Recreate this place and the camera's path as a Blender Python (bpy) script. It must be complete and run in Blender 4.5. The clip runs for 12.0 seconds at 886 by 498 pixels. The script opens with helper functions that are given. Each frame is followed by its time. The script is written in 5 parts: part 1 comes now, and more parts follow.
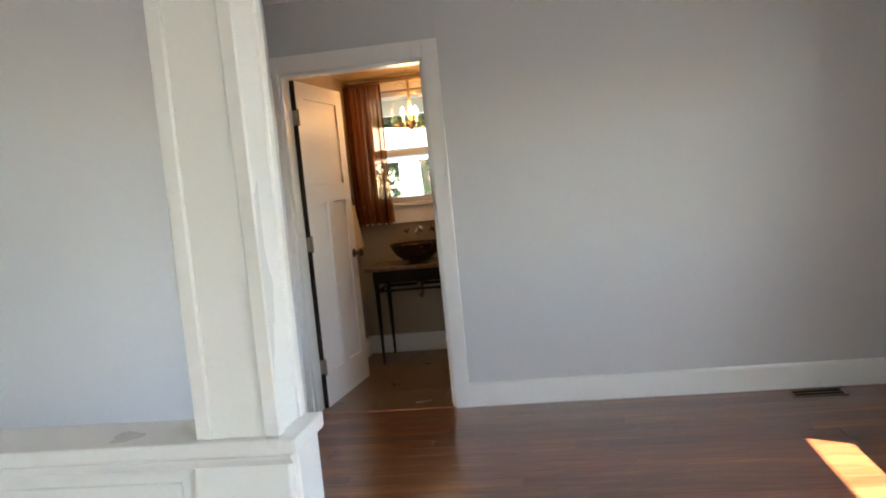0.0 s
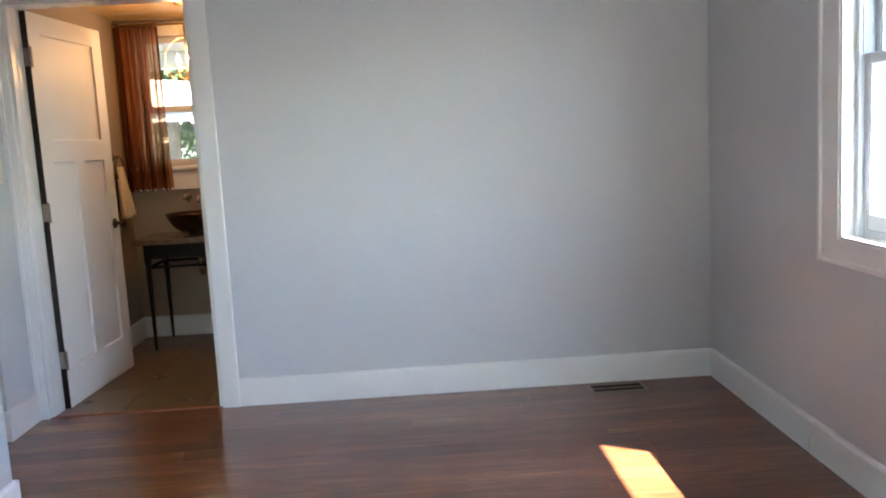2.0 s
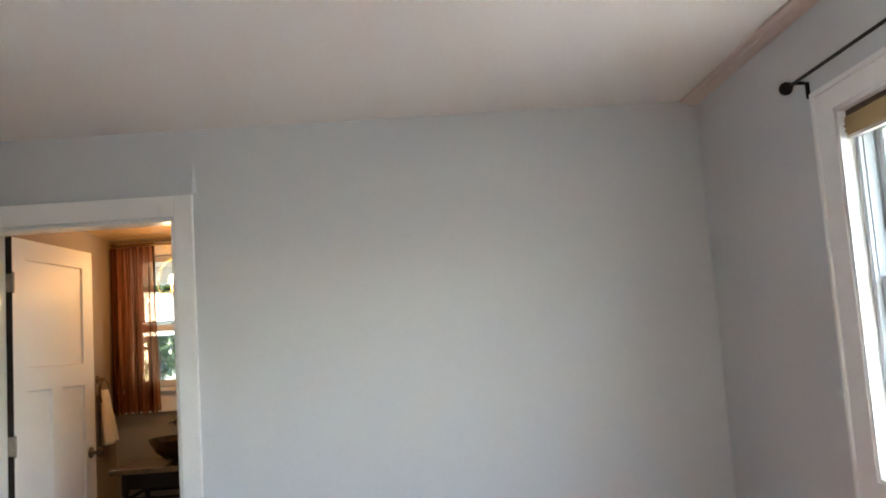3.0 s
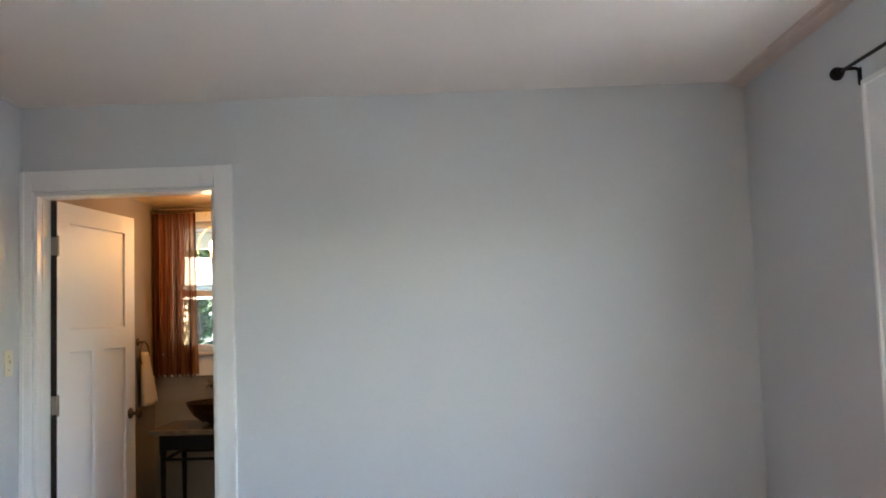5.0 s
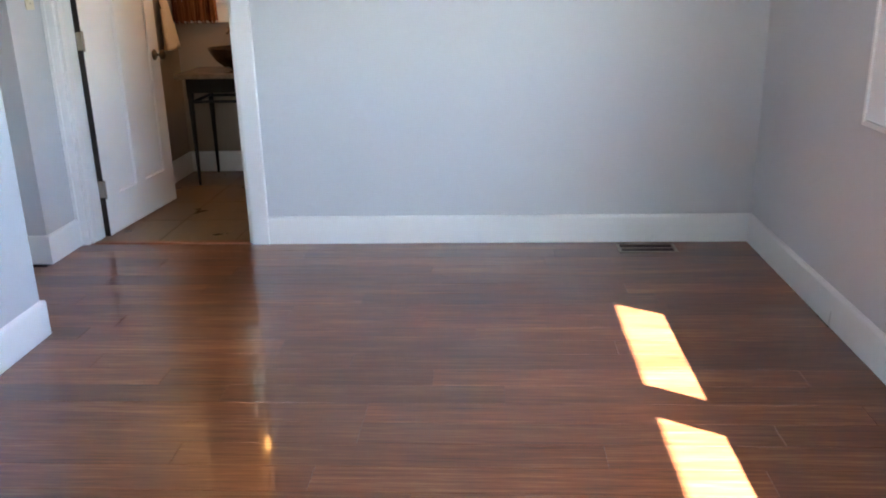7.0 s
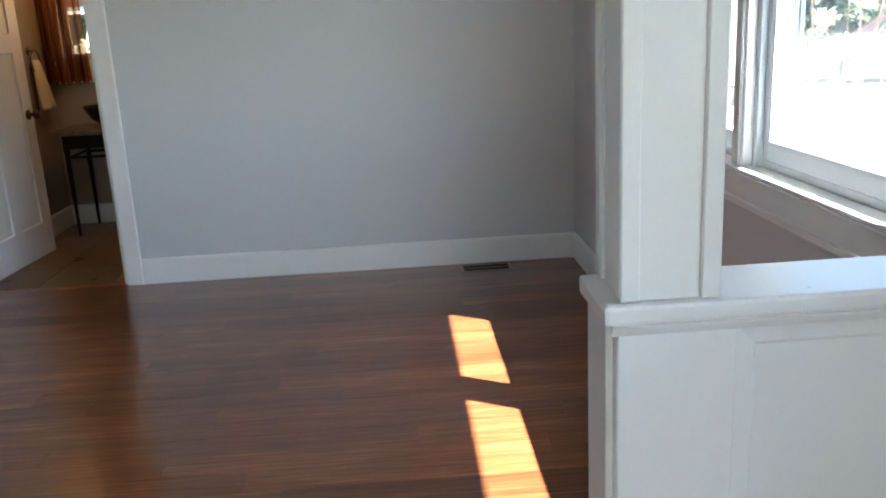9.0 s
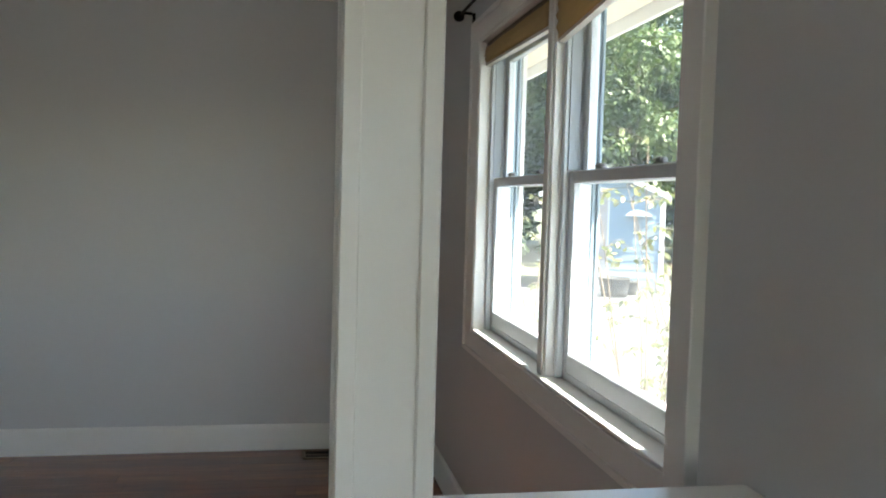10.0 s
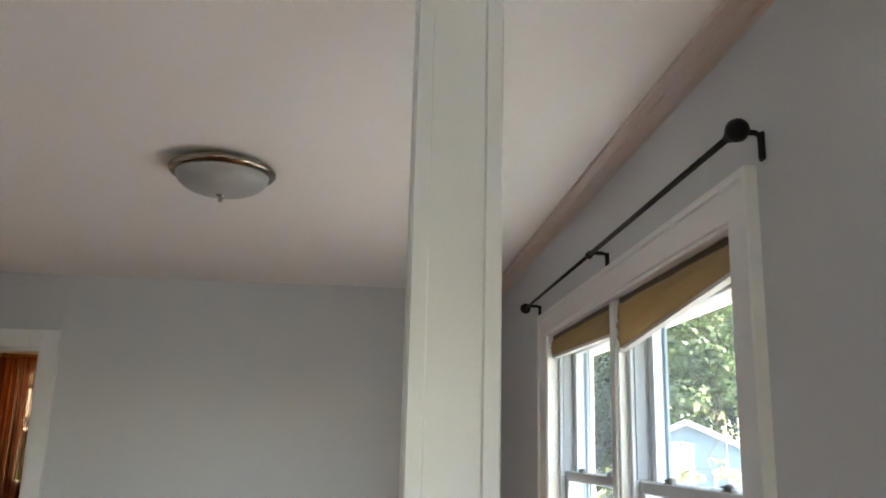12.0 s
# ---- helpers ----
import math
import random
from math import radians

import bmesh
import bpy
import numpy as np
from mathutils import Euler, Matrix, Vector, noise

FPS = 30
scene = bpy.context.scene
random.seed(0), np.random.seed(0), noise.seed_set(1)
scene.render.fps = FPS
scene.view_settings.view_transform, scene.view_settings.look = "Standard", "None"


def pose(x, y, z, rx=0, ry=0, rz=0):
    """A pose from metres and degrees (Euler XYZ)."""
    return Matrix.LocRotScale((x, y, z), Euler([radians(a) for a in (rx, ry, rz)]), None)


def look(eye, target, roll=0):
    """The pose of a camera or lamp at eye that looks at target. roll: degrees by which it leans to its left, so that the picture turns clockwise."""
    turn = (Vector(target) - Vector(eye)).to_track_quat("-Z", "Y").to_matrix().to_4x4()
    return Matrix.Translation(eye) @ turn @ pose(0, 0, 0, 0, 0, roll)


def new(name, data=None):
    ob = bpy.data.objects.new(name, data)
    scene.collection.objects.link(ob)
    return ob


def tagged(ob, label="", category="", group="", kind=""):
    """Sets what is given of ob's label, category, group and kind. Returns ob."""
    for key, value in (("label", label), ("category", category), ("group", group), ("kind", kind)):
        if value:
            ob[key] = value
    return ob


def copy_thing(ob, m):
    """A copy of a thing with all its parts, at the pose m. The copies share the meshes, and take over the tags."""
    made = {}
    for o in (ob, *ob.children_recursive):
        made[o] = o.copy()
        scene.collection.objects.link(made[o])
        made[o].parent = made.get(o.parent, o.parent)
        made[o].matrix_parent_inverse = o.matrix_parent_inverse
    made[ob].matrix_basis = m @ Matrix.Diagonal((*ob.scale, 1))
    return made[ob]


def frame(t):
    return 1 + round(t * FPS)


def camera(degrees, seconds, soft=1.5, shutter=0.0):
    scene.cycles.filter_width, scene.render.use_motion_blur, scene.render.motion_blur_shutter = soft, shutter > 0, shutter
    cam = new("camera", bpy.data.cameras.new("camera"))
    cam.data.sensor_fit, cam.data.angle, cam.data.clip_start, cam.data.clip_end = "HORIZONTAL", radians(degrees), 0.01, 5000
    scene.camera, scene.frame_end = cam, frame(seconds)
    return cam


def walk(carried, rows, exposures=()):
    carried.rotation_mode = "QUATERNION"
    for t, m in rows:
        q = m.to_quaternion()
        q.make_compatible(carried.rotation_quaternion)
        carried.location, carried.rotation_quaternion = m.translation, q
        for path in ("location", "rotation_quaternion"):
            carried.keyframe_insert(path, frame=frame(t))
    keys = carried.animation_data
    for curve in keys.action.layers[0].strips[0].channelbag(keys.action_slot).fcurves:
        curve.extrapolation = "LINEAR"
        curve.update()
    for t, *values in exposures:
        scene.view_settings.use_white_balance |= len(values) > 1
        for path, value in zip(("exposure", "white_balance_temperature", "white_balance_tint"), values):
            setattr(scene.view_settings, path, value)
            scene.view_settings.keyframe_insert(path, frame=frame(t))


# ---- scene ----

# ================= camera =================
cam = camera(55.6, 12.0, soft=1.9)
PATH = [
    (0, (0.054, 0.216, 1.316), (-0.252, 2.186, 1.159), -5.6),
    (0.5, (0.099, 0.392, 1.317), (0.117, 2.382, 1.117), -5.5),
    (1, (0.144, 0.537, 1.308), (0.248, 2.521, 1.074), -4.8),
    (1.5, (0.226, 0.708, 1.293), (0.315, 2.691, 1.044), -3.2),
    (2, (0.31, 0.854, 1.29), (0.377, 2.836, 1.025), -3.2),
    (2.5, (0.345, 0.996, 1.331), (0.414, 2.992, 1.229), -3.8),
    (3, (0.414, 1.093, 1.388), (0.478, 3.081, 1.598), -3.9),
    (5, (0.428, 1.095, 1.417), (0.396, 3.089, 1.561), -1.9),
    (5.5, (0.454, 1.067, 1.361), (0.393, 3.065, 1.28), -1.9),
    (6, (0.454, 1.049, 1.324), (0.383, 3.015, 0.965), -1.8),
    (6.5, (0.466, 1.017, 1.277), (0.351, 2.939, 0.736), -1.2),
    (8.3, (0.757, 0.583, 1.269), (0.645, 2.47, 0.617), -1.9),
    (8.5, (0.774, 0.536, 1.279), (0.669, 2.436, 0.666), -3.0),
    (9, (0.831, 0.449, 1.3), (0.924, 2.38, 0.787), -2.9),
    (9.5, (0.96, 0.408, 1.319), (1.252, 2.353, 0.955), 0.1),
    (10, (1.047, 0.375, 1.389), (1.407, 2.339, 1.274), 1.6),
    (10.5, (1.065, 0.338, 1.476), (1.405, 2.307, 1.564), 1.6),
    (11, (1.067, 0.304, 1.527), (1.38, 2.263, 1.777), 1.4),
    (11.5, (1.066, 0.266, 1.577), (1.342, 2.192, 2.04), 1.1),
    (12, (1.056, 0.284, 1.57), (1.221, 2.224, 2.026), 1.4),
]
walk(cam, [(t, look(eye, target, roll)) for t, eye, target, roll in PATH], exposures=[
    (0.0, 4.35, 6900, 12), (0.5, 4.5, 6600, 10), (1.0, 4.6, 6350, 11), (2.0, 4.65, 6150, 11), (2.5, 4.57, 6250, 9), (3.0, 4.6, 6550, 10), (5.0, 4.5, 6200, 9), (5.5, 4.55, 5800, 7), (6.0, 4.87, 5800, 10), (6.7, 4.95, 5850, 11), (8.5, 4.57, 6000, 10),
    (9.0, 4.12, 6200, 8), (9.5, 3.72, 6450, 9), (10.0, 3.28, 6850, 7), (10.5, 2.92, 7100, 7), (11.0, 2.8, 7350, 7), (11.5, 2.9, 7450, 10), (12.0, 3.88, 6850, 10)])

# ================= sky and sun =================
SUN_AZ = math.atan2(1.0, -0.62)
SUN_EL = radians(51.4)
world = bpy.data.worlds.new("sky_world")
scene.world = world
world.use_nodes = True
sky = world.node_tree.nodes.new("ShaderNodeTexSky")
sky.sky_type = "NISHITA"
sky.sun_disc = False
sky.sun_elevation = SUN_EL
sky.sun_rotation = SUN_AZ
world.node_tree.links.new(sky.outputs[0], world.node_tree.nodes["Background"].inputs[0])
world.node_tree.nodes["Background"].inputs[1].default_value = 0.125
sun_data = bpy.data.lights.new("sun", "SUN")
sun_data.energy, sun_data.angle, sun_data.color = 5.0, radians(0.53), (1.0, 0.955, 0.87)
sun = new("sun", sun_data)
to_sun = Vector((math.sin(SUN_AZ) * math.cos(SUN_EL), math.cos(SUN_AZ) * math.cos(SUN_EL), math.sin(SUN_EL)))
sun.matrix_world = look(to_sun * 30, (0, 0, 0))

# ================= materials =================
def nodes_of(name):
    m = bpy.data.materials.new(name)
    m.use_nodes = True
    nt = m.node_tree
    return m, nt, nt.nodes["Principled BSDF"]


def add(nt, kind, **props):
    n = nt.nodes.new("ShaderNode" + kind)
    for k, v in props.items():
        if k == "operation": n.operation = v
        elif k == "blend_type": n.blend_type = v
        elif k == "data_type": n.data_type = v
        else: n.inputs[k.replace("_", " ")].default_value = v
    return n


def surface(name, colour, rough=0.5, spread=0.06, scale=6.0, fine=120.0, bump=0.05, metal=0.0, stretch=(1, 1, 1), coat=0.0, per_object=0.0, rough_spread=0.08):
    """Base colour varied at two scales, with fine relief and uneven gloss."""
    m, nt, b = nodes_of(name)
    link = nt.links.new
    co = add(nt, "TexCoord")
    mp = add(nt, "Mapping", Scale=stretch)
    link(co.outputs["Object"], mp.inputs[0])
    big = add(nt, "TexNoise", Scale=scale, Detail=4.0)
    small = add(nt, "TexNoise", Scale=fine, Detail=3.0)
    link(mp.outputs[0], big.inputs["Vector"]); link(mp.outputs[0], small.inputs["Vector"])
    mix = add(nt, "Math", operation="MULTIPLY_ADD")
    link(small.outputs["Fac"], mix.inputs[0]); mix.inputs[1].default_value = 0.5
    half = add(nt, "Math", operation="MULTIPLY"); link(big.outputs["Fac"], half.inputs[0]); half.inputs[1].default_value = 0.75
    link(half.outputs[0], mix.inputs[2])
    ramp = nt.nodes.new("ShaderNodeValToRGB")
    ramp.color_ramp.elements[0].position, ramp.color_ramp.elements[1].position = 0.3, 0.95
    lo = [max(0, c * (1 - spread)) for c in colour]; hi = [min(1, c * (1 + spread)) for c in colour]
    ramp.color_ramp.elements[0].color, ramp.color_ramp.elements[1].color = (*lo, 1), (*hi, 1)
    link(mix.outputs[0], ramp.inputs[0])
    out = ramp.outputs[0]
    if per_object:
        oi = add(nt, "ObjectInfo")
        hs = add(nt, "HueSaturation")
        rng = add(nt, "MapRange", To_Min=1 - per_object, To_Max=1 + per_object)
        link(oi.outputs["Random"], rng.inputs[0]); link(rng.outputs[0], hs.inputs["Value"]); link(out, hs.inputs["Color"])
        out = hs.outputs[0]
    link(out, b.inputs["Base Color"])
    rr = add(nt, "MapRange", To_Min=max(0.02, rough - rough_spread), To_Max=min(1, rough + rough_spread))
    link(big.outputs["Fac"], rr.inputs[0]); link(rr.outputs[0], b.inputs["Roughness"])
    b.inputs["Metallic"].default_value = metal
    b.inputs["Coat Weight"].default_value = coat
    if bump:
        bp = add(nt, "Bump", Strength=bump, Distance=0.002)
        link(small.outputs["Fac"], bp.inputs["Height"]); link(bp.outputs[0], b.inputs["Normal"])
    return m


def wood_floor():
    m, nt, b = nodes_of("dark_red_wood")
    link = nt.links.new
    co, oi = add(nt, "TexCoord"), add(nt, "ObjectInfo")
    off = add(nt, "VectorMath", operation="MULTIPLY_ADD")
    sc = add(nt, "CombineXYZ"); link(oi.outputs["Random"], sc.inputs[0]); link(oi.outputs["Random"], sc.inputs[1])
    link(sc.outputs[0], off.inputs[0]); off.inputs[1].default_value = (37, 91, 0); link(co.outputs["Object"], off.inputs[2])
    mp = add(nt, "Mapping", Scale=(1.3, 26, 26)); link(off.outputs[0], mp.inputs[0])
    grain = add(nt, "TexNoise", Scale=3.0, Detail=8.0, Roughness=0.65); link(mp.outputs[0], grain.inputs["Vector"])
    mp2 = add(nt, "Mapping", Scale=(0.5, 5, 5)); link(off.outputs[0], mp2.inputs[0])
    cloud = add(nt, "TexNoise", Scale=2.0, Detail=3.0); link(mp2.outputs[0], cloud.inputs["Vector"])
    mp3 = add(nt, "Mapping", Scale=(1.7, 150, 150)); link(off.outputs[0], mp3.inputs[0])
    fib = add(nt, "TexNoise", Scale=2.0, Detail=4.0); link(mp3.outputs[0], fib.inputs["Vector"])
    s1 = add(nt, "Math", operation="MULTIPLY_ADD"); link(grain.outputs["Fac"], s1.inputs[0]); s1.inputs[1].default_value = 0.46
    s2 = add(nt, "Math", operation="MULTIPLY_ADD"); link(cloud.outputs["Fac"], s2.inputs[0]); s2.inputs[1].default_value = 0.26
    s3 = add(nt, "Math", operation="MULTIPLY"); link(fib.outputs["Fac"], s3.inputs[0]); s3.inputs[1].default_value = 0.20
    link(s3.outputs[0], s2.inputs[2]); link(s2.outputs[0], s1.inputs[2])
    ramp = nt.nodes.new("ShaderNodeValToRGB")
    e = ramp.color_ramp.elements
    e[0].position, e[0].color = 0.28, (0.034, 0.009, 0.004, 1)
    e[1].position, e[1].color = 0.655, (0.33, 0.165, 0.065, 1)
    mid = ramp.color_ramp.elements.new(0.475); mid.color = (0.165, 0.053, 0.021, 1)
    link(s1.outputs[0], ramp.inputs[0])
    hs = add(nt, "HueSaturation"); link(ramp.outputs[0], hs.inputs["Color"])
    r = add(nt, "MapRange", To_Min=0.74, To_Max=1.24); link(oi.outputs["Random"], r.inputs[0]); link(r.outputs[0], hs.inputs["Value"])
    link(hs.outputs[0], b.inputs["Base Color"])
    rr = add(nt, "MapRange", To_Min=0.26, To_Max=0.38); link(cloud.outputs["Fac"], rr.inputs[0]); link(rr.outputs[0], b.inputs["Roughness"])
    b.inputs["Coat Weight"].default_value, b.inputs["Coat Roughness"].default_value = 0.85, 0.075
    b.inputs["Specular IOR Level"].default_value = 0.16
    bp = add(nt, "Bump", Strength=0.05, Distance=0.001); link(fib.outputs["Fac"], bp.inputs["Height"]); link(bp.outputs[0], b.inputs["Normal"])
    return m


def glass(name, tint=(0.93, 0.95, 0.95)):
    m, nt, b = nodes_of(name)
    nt.nodes.remove(b)
    tr = add(nt, "BsdfTransparent", Color=(*tint, 1)); gl = add(nt, "BsdfGlossy", Roughness=0.01)
    mx = add(nt, "MixShader", Fac=0.05)
    dust = add(nt, "BsdfTranslucent", Color=(0.8, 0.85, 0.9, 1)); md = add(nt, "MixShader", Fac=0.025)
    nt.links.new(tr.outputs[0], md.inputs[1]); nt.links.new(dust.outputs[0], md.inputs[2])
    nt.links.new(md.outputs[0], mx.inputs[1]); nt.links.new(gl.outputs[0], mx.inputs[2])
    nt.links.new(mx.outputs[0], nt.nodes["Material Output"].inputs[0])
    return m


def sheer(name):
    """Thin striped cloth that lets part of the light through."""
    m, nt, b = nodes_of(name)
    nt.nodes.remove(b)
    link = nt.links.new
    co = add(nt, "TexCoord")
    mp = add(nt, "Mapping", Scale=(58, 58, 0.9)); link(co.outputs["Object"], mp.inputs[0])
    st = add(nt, "TexNoise", Scale=1.0, Detail=6.0, Roughness=0.72); link(mp.outputs[0], st.inputs["Vector"])
    ramp = nt.nodes.new("ShaderNodeValToRGB")
    e = ramp.color_ramp.elements
    e[0].position, e[0].color = 0.40, (0.040, 0.012, 0.008, 1)
    e[1].position, e[1].color = 0.62, (0.70, 0.33, 0.19, 1)
    link(st.outputs["Fac"], ramp.inputs[0])
    di = add(nt, "BsdfDiffuse"); tl = add(nt, "BsdfTranslucent"); tp = add(nt, "BsdfTransparent", Color=(0.92, 0.62, 0.42, 1))
    link(ramp.outputs[0], di.inputs[0]); link(ramp.outputs[0], tl.inputs[0])
    m1 = add(nt, "MixShader"); m1.inputs[0].default_value = 0.72
    link(di.outputs[0], m1.inputs[1]); link(tl.outputs[0], m1.inputs[2])
    m2 = add(nt, "MixShader")
    rg = add(nt, "MapRange", From_Min=0.42, From_Max=0.64, To_Min=0.04, To_Max=0.7); link(st.outputs["Fac"], rg.inputs[0])
    link(rg.outputs[0], m2.inputs[0]); link(m1.outputs[0], m2.inputs[1]); link(tp.outputs[0], m2.inputs[2])
    link(m2.outputs[0], nt.nodes["Material Output"].inputs[0])
    return m


def leaf_material(name, c1, c2):
    m, nt, b = nodes_of(name)
    link = nt.links.new
    ge = add(nt, "NewGeometry")
    ramp = nt.nodes.new("ShaderNodeValToRGB")
    ramp.color_ramp.elements[0].color, ramp.color_ramp.elements[1].color = (*c1, 1), (*c2, 1)
    link(ge.outputs["Random Per Island"], ramp.inputs[0])
    link(ramp.outputs[0], b.inputs["Base Color"])
    b.inputs["Roughness"].default_value = 0.5
    tl = add(nt, "BsdfTranslucent"); link(ramp.outputs[0], tl.inputs[0])
    mx = add(nt, "MixShader"); mx.inputs[0].default_value = 0.4
    link(b.outputs[0], mx.inputs[1]); link(tl.outputs[0], mx.inputs[2])
    link(mx.outputs[0], nt.nodes["Material Output"].inputs[0])
    return m


def emitter(name, colour, strength):
    m, nt, b = nodes_of(name)
    b.inputs["Base Color"].default_value = (*colour, 1)
    b.inputs["Emission Color"].default_value = (*colour, 1)
    b.inputs["Emission Strength"].default_value = strength
    return m


PAINT = surface("grey_wall_paint", (0.565, 0.58, 0.60), 0.42, 0.02, 1.6, 240, 0.05, rough_spread=0.05)
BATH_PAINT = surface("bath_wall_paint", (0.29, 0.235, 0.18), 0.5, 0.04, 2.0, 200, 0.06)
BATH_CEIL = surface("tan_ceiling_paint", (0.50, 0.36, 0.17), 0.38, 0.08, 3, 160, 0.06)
# hall colour is brightened and pinked to carry the warm light in there
HALL_LIT_PAINT = surface("hall_wall_lit_paint", (0.74, 0.60, 0.54), 0.5, 0.03, 2.0, 200, 0.06)
CEIL = surface("ceiling_paint", (0.90, 0.88, 0.845), 0.6, 0.03, 1.2, 180, 0.08)
TRIM = surface("white_trim_paint", (0.81, 0.81, 0.805), 0.3, 0.008, 5, 90, 0.015, stretch=(1, 1, 0.2))
CROWN = surface("cream_crown_paint", (0.70, 0.60, 0.545), 0.4, 0.05, 5, 90, 0.04)
DOOR_PAINT = surface("white_door_paint", (0.83, 0.83, 0.82), 0.5, 0.02, 5, 90, 0.04, stretch=(1, 1, 0.2))
# white vinyl with the bluish shade of backlit sashes mixed into its colour
SHADED_VINYL = surface("shaded_white_vinyl", (0.62, 0.66, 0.71), 0.35, 0.02, 8, 90, 0.02)
TRACK = surface("grey_vinyl_track", (0.42, 0.46, 0.52), 0.4, 0.03, 8, 90, 0.02)
LOCK = surface("dull_grey_lock", (0.13, 0.125, 0.12), 0.5, 0.1, 8, 90, 0.02)
# aluminium whose blue-grey also carries shade and sky reflection of the reveal
STORM_SHADE = surface("shade_blue_aluminium", (0.24, 0.31, 0.36), 0.5, 0.08, 8, 90, 0.02)
# near-black colour carrying the shade between door and jamb
GAP_SHADE = surface("hinge_gap_dark", (0.018, 0.012, 0.008), 0.7, 0.3, 6, 60, 0.1)
FLOORWOOD = wood_floor()
SUBFLOOR = surface("dark_joint", (0.02, 0.008, 0.005), 0.7, 0.2)
GROUT = surface("tan_grout", (0.105, 0.065, 0.034), 0.8, 0.15)
TILE = surface("tan_stone_tile", (0.155, 0.095, 0.045), 0.30, 0.42, 7, 40, 0.06, per_object=0.08)
THRESH = surface("red_brown_threshold", (0.24, 0.09, 0.04), 0.35, 0.25, 8, 60, 0.05, stretch=(1, 20, 20))
BLACK = surface("black_iron", (0.009, 0.008, 0.008), 0.6, 0.25, 20, 150, 0.1, metal=0.0)
NICKEL = surface("brushed_nickel", (0.42, 0.37, 0.31), 0.2, 0.08, 10, 200, 0.03, metal=1.0, stretch=(1, 1, 12))
PEWTER = surface("aged_pewter", (0.28, 0.25, 0.21), 0.35, 0.2, 14, 120, 0.05, metal=1.0)
RIM = surface("dark_nickel", (0.30, 0.265, 0.21), 0.14, 0.15, 14, 120, 0.03, metal=1.0)
REGISTER = surface("brown_register_enamel", (0.17, 0.12, 0.085), 0.45, 0.15, 14, 120, 0.03)
DARKSLAT = surface("dark_register_slat", (0.03, 0.022, 0.017), 0.6, 0.2, 14, 120, 0.03)
BRONZE = surface("dark_bronze", (0.11, 0.08, 0.055), 0.35, 0.3, 14, 120, 0.06, metal=0.9)
GOLD = surface("antique_gold_metal", (0.56, 0.43, 0.23), 0.3, 0.2, 20, 120, 0.05, metal=1.0)
BOWL = surface("dark_copper_bowl", (0.040, 0.022, 0.016), 0.25, 0.4, 9, 60, 0.12, metal=0.4)
GRANITE = surface("brown_granite", (0.17, 0.125, 0.09), 0.2, 0.55, 28, 160, 0.02)
FROST = surface("frosted_glass", (0.40, 0.395, 0.385), 0.35, 0.04, 5, 60, 0.02)
TOWEL = surface("cream_towel", (0.72, 0.62, 0.47), 0.95, 0.08, 20, 320, 0.5)
SHADE_CLOTH = surface("tan_linen", (0.41, 0.31, 0.19), 0.9, 0.14, 10, 260, 0.35, stretch=(1, 1, 6))
SHADE_NT = SHADE_CLOTH.node_tree
SHADE_BACK = add(SHADE_NT, "BsdfTranslucent", Color=(0.62, 0.47, 0.25, 1)); SHADE_MIX = add(SHADE_NT, "MixShader", Fac=0.4)
SHADE_NT.links.new(SHADE_NT.nodes["Principled BSDF"].outputs[0], SHADE_MIX.inputs[1]); SHADE_NT.links.new(SHADE_BACK.outputs[0], SHADE_MIX.inputs[2])
SHADE_NT.links.new(SHADE_MIX.outputs[0], SHADE_NT.nodes["Material Output"].inputs[0])
CURTAIN = sheer("sheer_rust_cloth")
GLASS = glass("window_glass")
CRYSTAL = glass("crystal", (0.9, 0.85, 0.75))
IVORY = surface("ivory_plastic", (0.72, 0.66, 0.50), 0.35, 0.03)
BULB = emitter("bulb_glow", (1.0, 0.62, 0.28), 6.0)
CONCRETE = surface("pale_concrete", (0.095, 0.092, 0.088), 0.85, 0.14, 1.2, 40, 0.2)
DARK_GROUND = surface("dark_ground", (0.05, 0.05, 0.052), 0.9, 0.2, 3, 60, 0.3)
GRASS = surface("lawn_soil", (0.075, 0.078, 0.04), 0.95, 0.35, 2, 30, 0.3)
SIDING = surface("blue_grey_siding", (0.19, 0.245, 0.28), 0.6, 0.08, 4, 60, 0.1, stretch=(1, 1, 3))
ROOFING = surface("grey_shingle", (0.17, 0.16, 0.16), 0.9, 0.25, 5, 50, 0.3)
EXT_WHITE = surface("outdoor_white_paint", (0.66, 0.65, 0.625), 0.5, 0.05, 4, 60, 0.06)
SHED_WHITE = surface("chalky_white_paint", (0.46, 0.47, 0.46), 0.6, 0.08, 4, 60, 0.06)
BEIGE = surface("beige_paint", (0.30, 0.275, 0.25), 0.6, 0.08, 4, 60, 0.06)
CARPORT = surface("weathered_white_paint", (0.45, 0.45, 0.44), 0.6, 0.08, 4, 60, 0.06)
SOFFIT = surface("cream_soffit", (0.74, 0.66, 0.52), 0.6, 0.05, 4, 60, 0.06, stretch=(8, 0.5, 1))
BARK = surface("bark", (0.13, 0.095, 0.065), 0.95, 0.4, 14, 50, 0.6, stretch=(1, 1, 0.25))
LEAF = leaf_material("green_leaf", (0.038, 0.072, 0.019), (0.10, 0.145, 0.038))
LEAF_DARK = leaf_material("dark_green_leaf", (0.016, 0.036, 0.014), (0.045, 0.075, 0.024))
LEAF_YELLOW = leaf_material("yellow_green_leaf", (0.10, 0.125, 0.045), (0.24, 0.235, 0.11))
CAR_RED = surface("faded_red_car_paint", (0.09, 0.028, 0.026), 0.3, 0.1, 4, 60, 0.0, coat=0.6)
